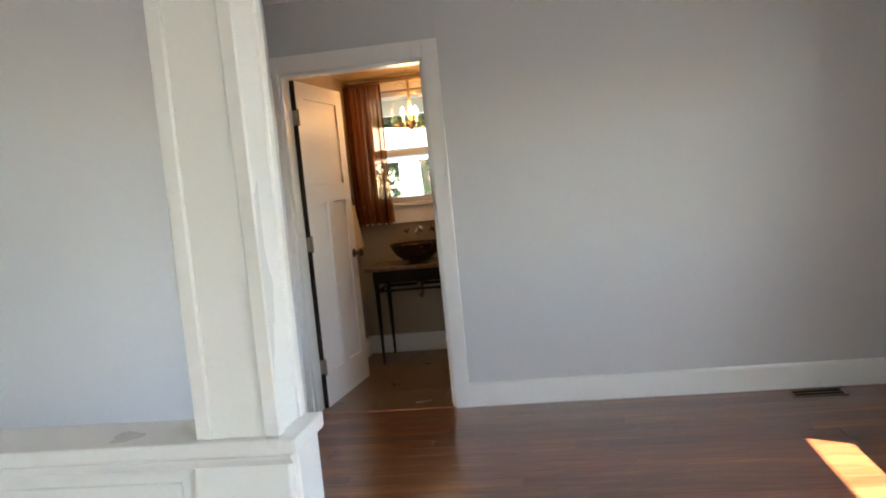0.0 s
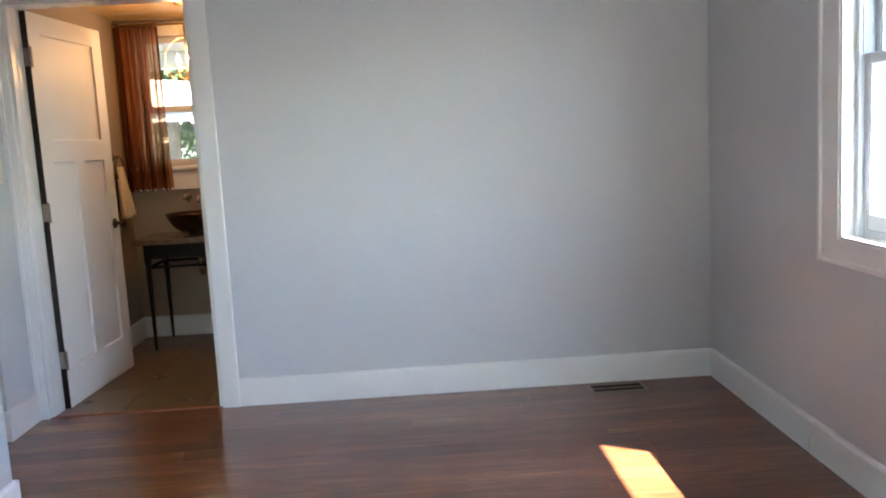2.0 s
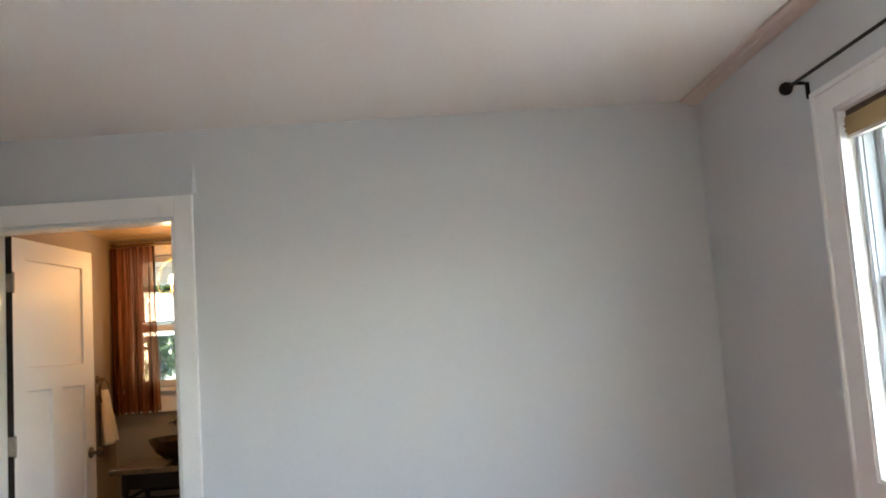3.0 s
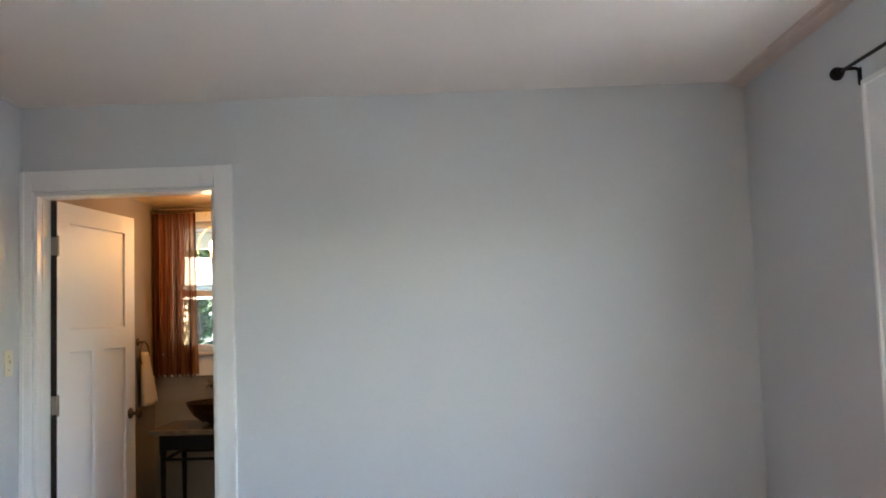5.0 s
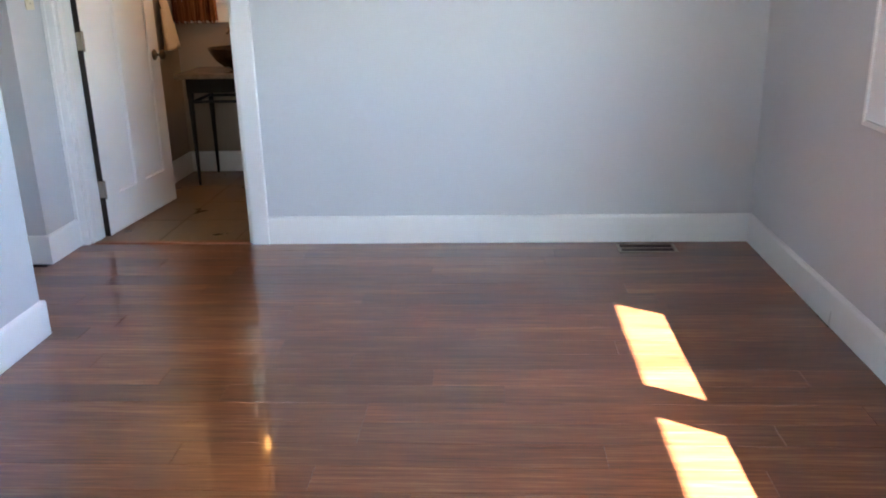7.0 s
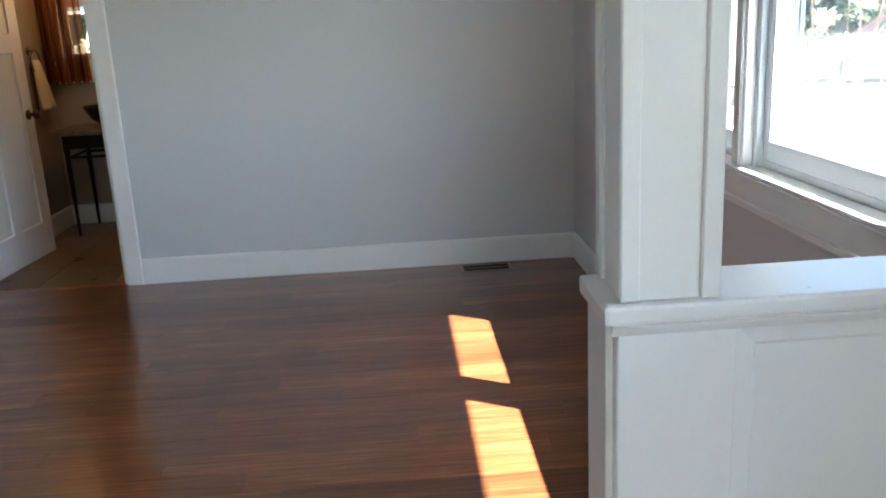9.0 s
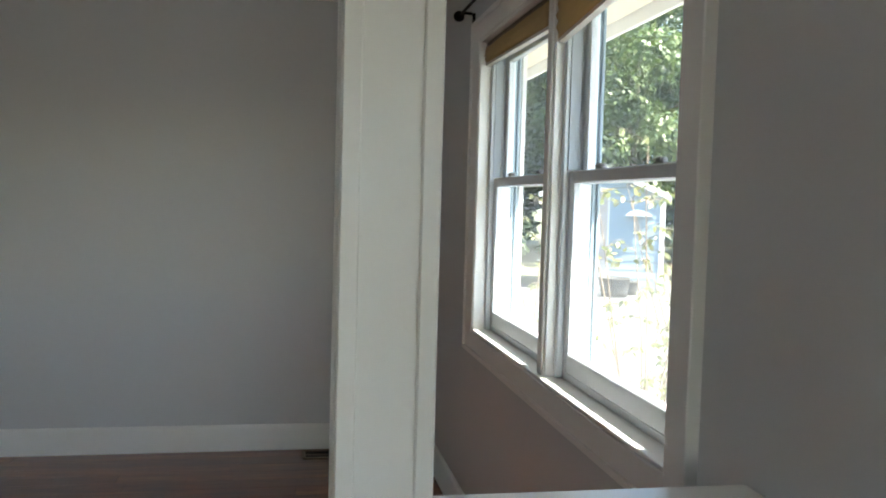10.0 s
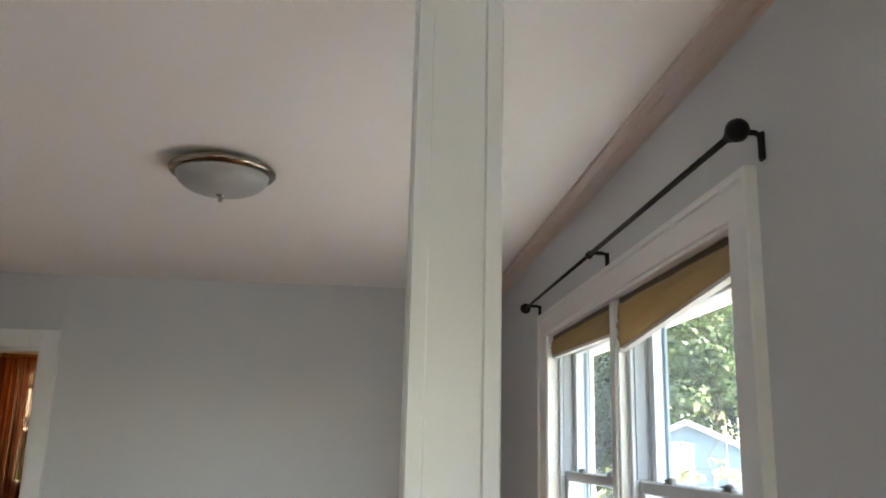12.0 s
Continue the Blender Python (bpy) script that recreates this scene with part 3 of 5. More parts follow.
# ================= windows =================
def double_hung(parent, y0, y1, z0, z1, x):
    """One unit: frame, tracks, upper and lower sash. x is the room side of the frame."""
    frame_bm = box((x, y0, z0), (x + 0.09, y0 + 0.024, z1), 0.002)
    box((x, y1 - 0.024, z0), (x + 0.09, y1, z1), 0.002, frame_bm)
    box((x, y0 + 0.024, z1 - 0.03), (x + 0.09, y1 - 0.024, z1), 0.002, frame_bm)
    box((x + 0.02, y0 + 0.024, z0), (x + 0.09, y1 - 0.024, z0 + 0.022), 0.002, frame_bm)
    part("window_frame", frame_bm, SHADED_VINYL, parent)
    zm = (z0 + z1) / 2 + 0.020
    for s, yy in ((1, y0 + 0.024), (-1, y1 - 0.024)):
        tr = box((x + 0.012, min(yy, yy + s * 0.005), zm + 0.02), (x + 0.047, max(yy, yy + s * 0.005), z1 - 0.03), 0.001)
        part("track", tr, TRACK, parent, "grey vinyl side track")
    # tracks added outside the sashes as darker stripes for the shaded reveal
    for s, yy in ((1, y0), (-1, y1)):
        for k, xa in enumerate((x + 0.0905, x + 0.099, x + 0.1075)):
            w = (0.028, 0.016, 0.028)[k]
            part("storm_track", box((xa, min(yy, yy + s * w), z0), (xa + 0.0075, max(yy, yy + s * w), z1), 0.001), STORM_SHADE, parent, "aluminium storm track, added to darken the outer reveal")
    for kind, xa, a, b, low, top in (("lower_sash", x + 0.018, z0 + 0.022, zm + 0.018, 0.058, 0.036), ("upper_sash", x + 0.054, zm - 0.018, z1 - 0.03, 0.036, 0.05)):
        l, r, st = y0 + 0.026, y1 - 0.026, 0.029
        prof_bm = box((xa, l, a), (xa + 0.032, l + st, b), 0.004)
        box((xa, r - st, a), (xa + 0.032, r, b), 0.004, prof_bm)
        box((xa + 0.001, l + st - 0.002, a), (xa + 0.031, r - st + 0.002, a + low), 0.004, prof_bm)
        box((xa + 0.001, l + st - 0.002, b - top), (xa + 0.031, r - st + 0.002, b), 0.004, prof_bm)
        sash = part(kind, prof_bm, SHADED_VINYL, parent)
        pane = part("pane", box((xa + 0.013, l + st - 0.004, a + low - 0.004), (xa + 0.017, r - st + 0.004, b - top + 0.004)), GLASS, sash, "clear glass pane")
        bead = box((xa + 0.004, l + st, a + low), (xa + 0.012, l + st + 0.007, b - top))
        box((xa + 0.004, r - st - 0.007, a + low), (xa + 0.012, r - st, b - top), 0, bead)
        part("glazing_bead", bead, SHADED_VINYL, sash)
        if kind == "lower_sash":
            for f in (0.27, 0.73):
                yy = l + (r - l) * f
                lk = box((xa + 0.006, yy - 0.028, b - 0.001), (xa + 0.026, yy + 0.028, b + 0.004), 0.003)
                lathe([(0, 0), (0.014, 0), (0.013, 0.008), (0.008, 0.012), (0, 0.013)], 14, Matrix.Translation((xa + 0.016, yy, b + 0.0035)), lk)
                box((xa + 0.002, yy - 0.006, b + 0.007), (xa + 0.016, yy + 0.020, b + 0.012), 0.002, lk)
                part("sash_lock", lk, LOCK, sash, "dark cam sash lock")


def picture_window(name, hole, label):
    y0, y1, z0, z1 = hole
    w = thing(name, (0, 0, 0), label, "window", kind="structure")
    x = E_WALL
    near, far, over, under = 0.102, 0.135, 0.088, 0.088
    P = lambda o, s: [(0, 0), (0, 0.016), (s * 0.003, 0.019), (s * (o - 0.02), 0.019), (s * (o - 0.018), 0.027), (s * (o - 0.002), 0.027), (s * o, 0.024), (s * o, 0)]
    for s, o, yy in ((-1, near, y0), (1, far, y1)):
        part("side_casing", mitred(P(o, s), (x, yy, z0), (x, yy, z1), (0, 1, 0), (-1, 0, 0), (under / o, over / o)), TRIM, w)
    part("head_casing", mitred(P(over, 1), (x, y0, z1), (x, y1, z1), (0, 0, 1), (-1, 0, 0), (near / over, far / over)), TRIM, w)
    part("apron_casing", mitred(P(under, -1), (x, y0, z0), (x, y1, z0), (0, 0, 1), (-1, 0, 0), (near / under, far / under)), TRIM, w)
    t = 0.012
    liner = box((x - 0.014, y0 + 0.0005, z0 + 0.0005), (x + 0.15, y0 + t, z1 - 0.0005), 0.001)
    box((x - 0.014, y1 - t, z0 + 0.0005), (x + 0.15, y1 - 0.0005, z1 - 0.0005), 0.001, liner)
    box((x - 0.014, y0 + t, z1 - t), (x + 0.15, y1 - t, z1 - 0.0005), 0.001, liner)
    part("jamb_liner", liner, TRIM, w)
    stool = box((x - 0.016, y0 + t, z0 + 0.0005), (x + 0.15, y1 - t, z0 + t), 0.002)
    part("window_sill", stool, TRIM, w)
    ym = (y0 + y1) / 2
    mull = box((x + 0.004, ym - 0.0355, z0 + t), (x + 0.125, ym + 0.0355, z1 - t), 0.003)
    box((x - 0.004, ym - 0.022, z0 + t), (x + 0.006, ym + 0.022, z1 - t), 0.003, mull)
    part("mullion", mull, TRIM, w)
    double_hung(w, y0 + t, ym - 0.036, z0 + t, z1 - t, x + 0.032)
    double_hung(w, ym + 0.036, y1 - t, z0 + t, z1 - t, x + 0.032)
    ext = box((x + 0.162, y0 - 0.09, z0 - 0.06), (x + 0.18, y0 + 0.01, z1 + 0.09), 0.002)
    box((x + 0.162, y1 - 0.01, z0 - 0.06), (x + 0.18, y1 + 0.09, z1 + 0.09), 0.002, ext)
    part("outer_trim", ext, EXT_WHITE, w)
    return w


picture_window("window_1", WIN, "wide white double-hung twin window in a painted frame")
picture_window("window_2", WIN_B, "wide white double-hung twin window of the living area")

# framed opening without panes, added out of view to bring in sky light
south = thing("window_3", (0, 0, 0), "unseen opening without panes, added to let sky light in", "window", kind="structure")
sb = box((LIGHT_OPENING_S[0], S_END - 0.10, LIGHT_OPENING_S[2]), (LIGHT_OPENING_S[0] + 0.05, S_END - 0.05, LIGHT_OPENING_S[3]), 0.003)
box((LIGHT_OPENING_S[1] - 0.05, S_END - 0.10, LIGHT_OPENING_S[2]), (LIGHT_OPENING_S[1], S_END - 0.05, LIGHT_OPENING_S[3]), 0.003, sb)
box((LIGHT_OPENING_S[0] + 0.05, S_END - 0.10, LIGHT_OPENING_S[2]), (LIGHT_OPENING_S[1] - 0.05, S_END - 0.05, LIGHT_OPENING_S[2] + 0.05), 0.003, sb)
box((LIGHT_OPENING_S[0] + 0.05, S_END - 0.10, LIGHT_OPENING_S[3] - 0.05), (LIGHT_OPENING_S[1] - 0.05, S_END - 0.05, LIGHT_OPENING_S[3]), 0.003, sb)
part("window_frame", sb, SHADED_VINYL, south)
for mx in (0.24, 0.98):
    part("mullion", box((mx - 0.025, S_END - 0.098, LIGHT_OPENING_S[2] + 0.05), (mx + 0.025, S_END - 0.052, LIGHT_OPENING_S[3] - 0.05), 0.003), SHADED_VINYL, south)
# overhang out of view, added so only low sky shines through the opening
front_porch = thing("front_porch", (0, 0, 0), "unseen overhang added to cut off the upper sky and sun", "porch roof", kind="structure")
part("porch_ceiling", box((HALL_END, S_END - 1.7, 2.10), (2.4, S_END - 0.145, 2.13)), SOFFIT, front_porch)
part("porch_beam", box((HALL_END, S_END - 1.9, 1.97), (2.4, S_END - 1.705, 2.19), 0.004), EXT_WHITE, front_porch)
part("porch_roof_deck", box((HALL_END, S_END - 2.0, 2.195), (2.45, S_END - 0.145, 2.30)), ROOFING, front_porch)

# bathroom window
bw = thing("window_4", (0, 0, 0), "white framed bathroom sash window", "window", kind="structure")
bx0, bx1, bz0, bz1 = BATH_WIN
fb = box((bx0 - 0.09, BATH_N - 0.02, bz0 - 0.09), (bx0, BATH_N, bz1 + 0.09), 0.003)
box((bx1, BATH_N - 0.02, bz0 - 0.09), (bx1 + 0.09, BATH_N, bz1 + 0.09), 0.003, fb)
box((bx0, BATH_N - 0.02, bz1), (bx1, BATH_N, bz1 + 0.09), 0.003, fb)
part("casing", fb, TRIM, bw)
part("apron", box((bx0 - 0.085, BATH_N - 0.019, bz0 - 0.16), (bx1 + 0.085, BATH_N, bz0 - 0.026), 0.003), TRIM, bw)
part("window_sill", box((bx0 - 0.10, BATH_N - 0.045, bz0 - 0.025), (bx1 + 0.10, BATH_N + 0.15, bz0), 0.004), TRIM, bw)
for kind, ya, a, b in (("lower_sash", BATH_N + 0.05, bz0, 1.60), ("upper_sash", BATH_N + 0.088, 1.56, bz1)):
    sbm = box((bx0, ya, a), (bx0 + 0.045, ya + 0.032, b), 0.003)
    box((bx1 - 0.045, ya, a), (bx1, ya + 0.032, b), 0.003, sbm)
    box((bx0 + 0.043, ya + 0.001, a), (bx1 - 0.043, ya + 0.031, a + 0.045), 0.003, sbm)
    box((bx0 + 0.043, ya + 0.001, b - 0.04), (bx1 - 0.043, ya + 0.031, b), 0.003, sbm)
    s_ob = part(kind, sbm, SHADED_VINYL, bw)
    part("pane", box((bx0 + 0.04, ya + 0.014, a + 0.04), (bx1 - 0.04, ya + 0.018, b - 0.035)), GLASS, s_ob, "clear glass pane")


# ================= half walls with columns =================
def panelled_half_wall(name, x0, x1, end, label):
    """A low wall with a cap and sunk panels from x0 to x1; end is -1 or 1, the side that stands free."""
    y0, y1, top = 1.490, 1.622, 0.905
    h = thing(name, (0, 0, 0), label, "half wall", kind="structure")
    part("core", box((x0, y0 + 0.012, 0.001), (x1, y1 - 0.012, top - 0.001)), TRIM, h)
    free = x0 if end < 0 else x1
    for ya, yb in ((y0, y0 + 0.0125), (y1 - 0.0125, y1)):
        post = 0.165
        a, b = (free, free + post) if end < 0 else (free - post, free)
        part("stile", box((a, ya, 0.001), (b, yb, top - 0.001), 0.0025), TRIM, h)
        c, d = (x1 - 0.06, x1) if end < 0 else (x0, x0 + 0.06)
        part("stile", box((c, ya, 0.001), (d, yb, top - 0.001), 0.0025), TRIM, h)
        lo, hi = min(b, d) if end < 0 else d, c if end < 0 else a
        part("rail", box((lo, ya, top - 0.016), (hi, yb, top - 0.001), 0.0025), TRIM, h)
        part("rail", box((lo, ya, 0.001), (hi, yb, 0.15), 0.0025), TRIM, h)
        s = -1 if ya == y0 else 1
        yf = ya + 0.0035 if s < 0 else yb - 0.0035
        mould = [(0, 0), (0.032, 0), (0.026, 0.005), (0.012, 0.0065), (0.0, 0.009)]
        for p, q, rt in (((lo, yf + 0.009, top - 0.016), (hi, yf + 0.009, top - 0.016), (0, 0, -1)), ((lo, yf + 0.009, 0.15), (hi, yf + 0.009, 0.15), (0, 0, 1)),
                         ((lo, yf + 0.009, 0.15), (lo, yf + 0.009, top - 0.016), (1, 0, 0)), ((hi, yf + 0.009, 0.15), (hi, yf + 0.009, top - 0.016), (-1, 0, 0))):
            if s < 0: part("panel_moulding", extrude_profile(mould, p, q, rt, (0, -1, 0)), TRIM, h)
    part("end_board", box((free - 0.010 if end < 0 else free - 0.0105, y0 + 0.022, 0.001), (free + 0.0105 if end < 0 else free + 0.010, y1 - 0.001, top - 0.001), 0.002), TRIM, h)
    ca, cb = (free - 0.020, x1) if end < 0 else (x0, free + 0.020)
    part("cap", box((ca, y0 - 0.013, top), (cb, y1 + 0.013, top + 0.028), 0.006, seg=2), TRIM, h)
    cove = [(0, 0), (0.011, 0), (0.009, -0.006), (0.003, -0.014), (0, -0.018)]
    part("cap_moulding", extrude_profile(cove, (ca + 0.012 if end < 0 else ca, y0, top), (cb if end < 0 else cb - 0.012, y0, top), (0, -1, 0), (0, 0, 1)), TRIM, h)
    part("base_board", box((min(free - 0.008, x1) if end < 0 else x0, y0 - 0.012, 0.002), (x1 if end < 0 else free + 0.008, y0 - 0.0005, 0.13), 0.002), TRIM, h)
    return h


def column(name, x0, x1, label):
    """A square column with corner boards proud of a flat core."""
    y0, y1, z0, z1 = 1.488, 1.624, 0.934, CEILING - 0.001
    c = thing(name, (0, 0, 0), label, "column", kind="structure")
    r, w = 0.007, 0.027
    part("shaft", box((x0 + r, y0 + r, z0), (x1 - r, y1 - r, z1)), TRIM, c)
    for xa, xb in ((x0, x0 + w), (x1 - w, x1)):
        for ya, yb in ((y0, y0 + w), (y1 - w, y1)):
            part("corner_board", box((xa, ya, z0), (xb, yb, z1), 0.0025), TRIM, c)
    return c


panelled_half_wall("half_wall_east", 1.108, E_WALL, -1, "white panelled half wall with a wooden cap")
panelled_half_wall("half_wall_west", W_WALL, -0.430, 1, "white panelled half wall with a wooden cap")
column("column_east", 1.111, 1.247, "white painted square column standing on the half wall")
column("column_west", -0.583, -0.438, "white painted square column standing on the half wall")


# ================= dining room things =================
def ceiling_light(x, y):
    c = thing("ceiling_light", (x, y, CEILING), "round flush ceiling light, nickel rim and frosted bowl, unlit", "ceiling light")
    part("rim", lathe([(0, -0.0005), (0.118, -0.0005), (0.132, -0.006), (0.146, -0.013), (0.163, -0.018), (0.170, -0.025), (0.169, -0.033), (0.163, -0.039), (0.155, -0.043), (0.149, -0.044), (0.145, -0.038), (0, -0.038)], 56), RIM, c, "shiny brushed nickel rim", True)
    bowl = [(0.147 * math.cos(a), -0.041 - 0.066 * math.sin(a)) for a in [i * math.pi / 2 / 12 for i in range(12)]] + [(0, -0.107)]
    part("bowl", lathe(bowl, 56), FROST, c, "frosted white glass bowl", True)
    part("finial", lathe([(0, -0.104), (0.016, -0.105), (0.017, -0.109), (0.008, -0.112), (0.006, -0.117), (0.009, -0.121), (0.007, -0.127), (0, -0.130)], 18), NICKEL, c, "small nickel finial", True)
    return c


ceiling_light(0.562, 2.918)


def curtain_rod(y0, y1, z, label):
    r = thing("curtain_rod", (1.738, (y0 + y1) / 2, z), label, "curtain rod")
    h = (y1 - y0) / 2
    part("rod", tube([(0, -h, 0), (0, 0.0, 0)], 0.0072, 12), BLACK, r, smooth=True)
    part("inner_rod", tube([(0, 0.0, 0), (0, h, 0)], 0.006, 12), BLACK, r, smooth=True)
    part("joint", lathe([(0, -0.012), (0.011, -0.012), (0.0115, 0.012), (0, 0.012)], 14, Matrix.Rotation(math.pi / 2, 4, "X")), BLACK, r, smooth=True)
    prof = [(0, -0.012), (0.012, -0.012), (0.013, -0.004), (0.009, 0.002), (0.012, 0.006), (0.020, 0.012), (0.0235, 0.024), (0.021, 0.036), (0.013, 0.045), (0, 0.048)]
    for s in (-1, 1):
        m = Matrix.Translation((0, s * h, 0)) @ Matrix.Rotation(-s * math.pi / 2, 4, "X")
        part("finial", lathe(prof, 20, m), BLACK, r, "black ball finial", True)
    for yy in (-h - 0.004, -0.004, h - 0.014):
        b = tube([(0, yy, -0.011), (0.006, yy, 0.003), (0.02, yy, 0.006), (0.045, yy, 0.006), (0.054, yy, 0.002), (0.056, yy, -0.010), (0.056, yy, -0.046)], 0.006, 8)
        box((0.054, yy - 0.009, -0.050), (0.0615, yy + 0.009, 0.008), 0.002, b)
        tube([(0, yy + 0.011 * math.cos(a), 0.011 * math.sin(a)) for a in [math.pi * (1 + i / 8) for i in range(9)]], 0.004, 6, b)
        part("bracket", b, BLACK, r, smooth=False)
    return r


curtain_rod(1.765, 3.895, 2.170, "thin black metal curtain rod above the window")
curtain_rod(-1.05, 1.192, 2.156, "thin black metal curtain rod above the living area window")


def roman_shade(y0, y1, z_near, z_far, label):
    """A gathered cloth shade under the window head; its lower edge falls from z_near at y0 to z_far at y1."""
    s = thing("roman_shade", (1.806, (y0 + y1) / 2, 2.02), label, "window shade", "roman shades")
    h = (y1 - y0) / 2
    part("head_rail", box((0.004, -h, -0.018), (0.022, h, 0.002), 0.002), BRONZE, s, "dark wooden head rail")
    bm = bmesh.new()
    n, rows = 24, 9
    grid = []
    for side in (0, 1):
        for j in range(rows):
            line = []
            for i in range(n + 1):
                y = -h + 0.004 + (2 * h - 0.008) * i / n
                low = z_near + (z_far - z_near) * i / n - 2.02
                z = -0.019 + (low + 0.019) * j / (rows - 1)
                sag = 0.004 * math.sin(9 * y + j) + 0.007 * math.sin(j * 1.9)
                x = (0.001 - abs(sag)) if side == 0 else 0.020 + sag * 0.2
                line.append(bm.verts.new((x, y, z)))
            grid.append(line)
    for side in (0, 1):
        for j in range(rows - 1):
            a, b = grid[side * rows + j], grid[side * rows + j + 1]
            for i in range(n): bm.faces.new((a[i], a[i + 1], b[i + 1], b[i]))
    a, b = grid[rows - 1], grid[2 * rows - 1]
    for i in range(n): bm.faces.new((a[i], a[i + 1], b[i + 1], b[i]))
    for i in (0, n):
        for j in range(rows - 1): bm.faces.new((grid[j][i], grid[j + 1][i], grid[rows + j + 1][i], grid[rows + j][i]))
    part("cloth", bm, SHADE_CLOTH, s, smooth=True)
    hem = bmesh.new()
    za, zb = z_near - 2.02, z_far - 2.02
    extrude_profile([(0, 0), (0.022, 0), (0.022, -0.010), (0, -0.010)], (0, -h + 0.004, za), (0, h - 0.004, zb), (1, 0, 0), (0, 0, 1), hem)
    part("hem_bar", hem, EXT_WHITE, s, "pale hem bar")
    return s


roman_shade(1.916, 2.758, 1.945, 1.868, "tan linen roman shade drawn up, hanging slightly crooked")
roman_shade(2.842, 3.684, 1.925, 1.940, "tan linen roman shade drawn up under the window head")


def floor_vent(x0, x1, y0, y1):
    v = thing("floor_vent", ((x0 + x1) / 2, (y0 + y1) / 2, 0.0005), "brown metal floor register with dark slots", "floor vent")
    w, d = (x1 - x0) / 2, (y1 - y0) / 2
    fr = box((-w, -d, 0), (w, -d + 0.016, 0.006), 0.002)
    box((-w, d - 0.016, 0), (w, d, 0.006), 0.002, fr)
    box((-w, -d + 0.0162, 0), (-w + 0.016, d - 0.0162, 0.006), 0.002, fr)
    box((w - 0.016, -d + 0.0162, 0), (w, d - 0.0162, 0.006), 0.002, fr)
    part("frame", fr, REGISTER, v, "brown enamelled frame")
    # thin dark sheet under the slats in place of the shaded hollow below
    part("duct", box((-w + 0.0165, -d + 0.0165, 0.0), (w - 0.0165, d - 0.0165, 0.0008)), SUBFLOOR, v, "flat dark sheet for the shade inside the vent")
    n = 22
    for i in range(n):
        xx = -w + 0.022 + (2 * w - 0.044) * i / (n - 1)
        part("slat", box((xx - 0.0020, -d + 0.0166, 0.0009), (xx + 0.0020, d - 0.0166, 0.0022)), DARKSLAT, v)
    part("bar", box((-w + 0.0166, -0.004, 0.0023), (w - 0.0166, 0.004, 0.0036)), REGISTER, v)
    return v


floor_vent(1.136, 1.418, 4.806, 4.952)

sw = thing("light_switch", (STUB, 4.880, 1.24), "ivory plastic light switch on the short wall", "light switch")
part("plate", box((0.0002, -0.036, -0.058), (0.006, 0.036, 0.058), 0.003, seg=2), IVORY, sw)
part("toggle", box((0.0055, -0.005, -0.002), (0.018, 0.005, 0.014), 0.002), IVORY, sw)
part("screw", lathe([(0, 0), (0.004, 0), (0.003, 0.0015), (0, 0.002)], 10, Matrix.Translation((0.006, 0, 0.03)) @ Matrix.Rotation(math.pi / 2, 4, "Y")), PEWTER, sw)
part("screw", lathe([(0, 0), (0.004, 0), (0.003, 0.0015), (0, 0.002)], 10, Matrix.Translation((0.006, 0, -0.03)) @ Matrix.Rotation(math.pi / 2, 4, "Y")), PEWTER, sw)


# ================= bathroom things =================
def pleated(x0, x1, y, z0, z1, pleats, depth, flare=0.0, seed=1):
    """A hanging cloth with uneven folds that loosen towards the hem."""
    rng = random.Random(seed)
    ph = [rng.uniform(-0.6, 0.6) for _ in range(pleats + 2)]
    bm = bmesh.new()
    nx, nz = pleats * 8, 14
    rows = []
    for j in range(nz + 1):
        v = j / nz
        line = []
        for i in range(nx + 1):
            u = i / nx
            k = u * pleats
            a = 2 * math.pi * k + ph[int(k)] * math.sin(math.pi * (k % 1))
            amp = depth * (0.55 + 0.45 * v) * (0.7 + 0.3 * math.sin(3.1 * k))
            x = x0 + (x1 - x0) * (u ** 1.35 + flare * v * u) + 0.006 * math.sin(a * 0.5 + 4 * v) * v
            hem = -0.012 * math.sin(a) * (1 if j == nz else 0)
            line.append(bm.verts.new((x, y + amp * math.sin(a), z1 + (z0 - z1) * v + hem)))
        rows.append(line)
    for a, b in zip(rows, rows[1:]):
        for i in range(nx): bm.faces.new((a[i], a[i + 1], b[i + 1], b[i]))
    bmesh.ops.solidify(bm, geom=bm.faces[:], thickness=0.0012)
    return bm


curtain = thing("curtain", (0, BATH_N - 0.055, 0), "sheer rust-brown striped curtain hanging at the bathroom window", "curtain")
part("cloth", pleated(-1.618, -1.325, 0.0, 1.035, 2.125, 13, 0.013, 0.03, 4), CURTAIN, curtain, smooth=True)
part("header", pleated(-1.615, -1.330, 0.0, 2.126, 2.150, 18, 0.009, 0.0, 7), CURTAIN, curtain, "gathered curtain heading", True)
crod = thing("bathroom_curtain_rod", (0, BATH_N - 0.055, 2.136), "slim antique gold curtain rod on the bathroom wall", "curtain rod")
part("rod", tube([(-1.612, 0, 0), (-0.45, 0, 0)], 0.007, 10), GOLD, crod, smooth=True)
part("finial", lathe([(0, 0), (0.012, 0.0), (0.016, 0.010), (0.010, 0.016), (0, 0.017)], 14, Matrix.Translation((-1.612, 0, 0)) @ Matrix.Rotation(-math.pi / 2, 4, "Y")), GOLD, crod, smooth=True)
part("bracket", tube([(-1.60, 0.0, -0.005), (-1.60, 0.03, -0.012), (-1.60, 0.0545, -0.012)], 0.005, 8), GOLD, crod, smooth=True)


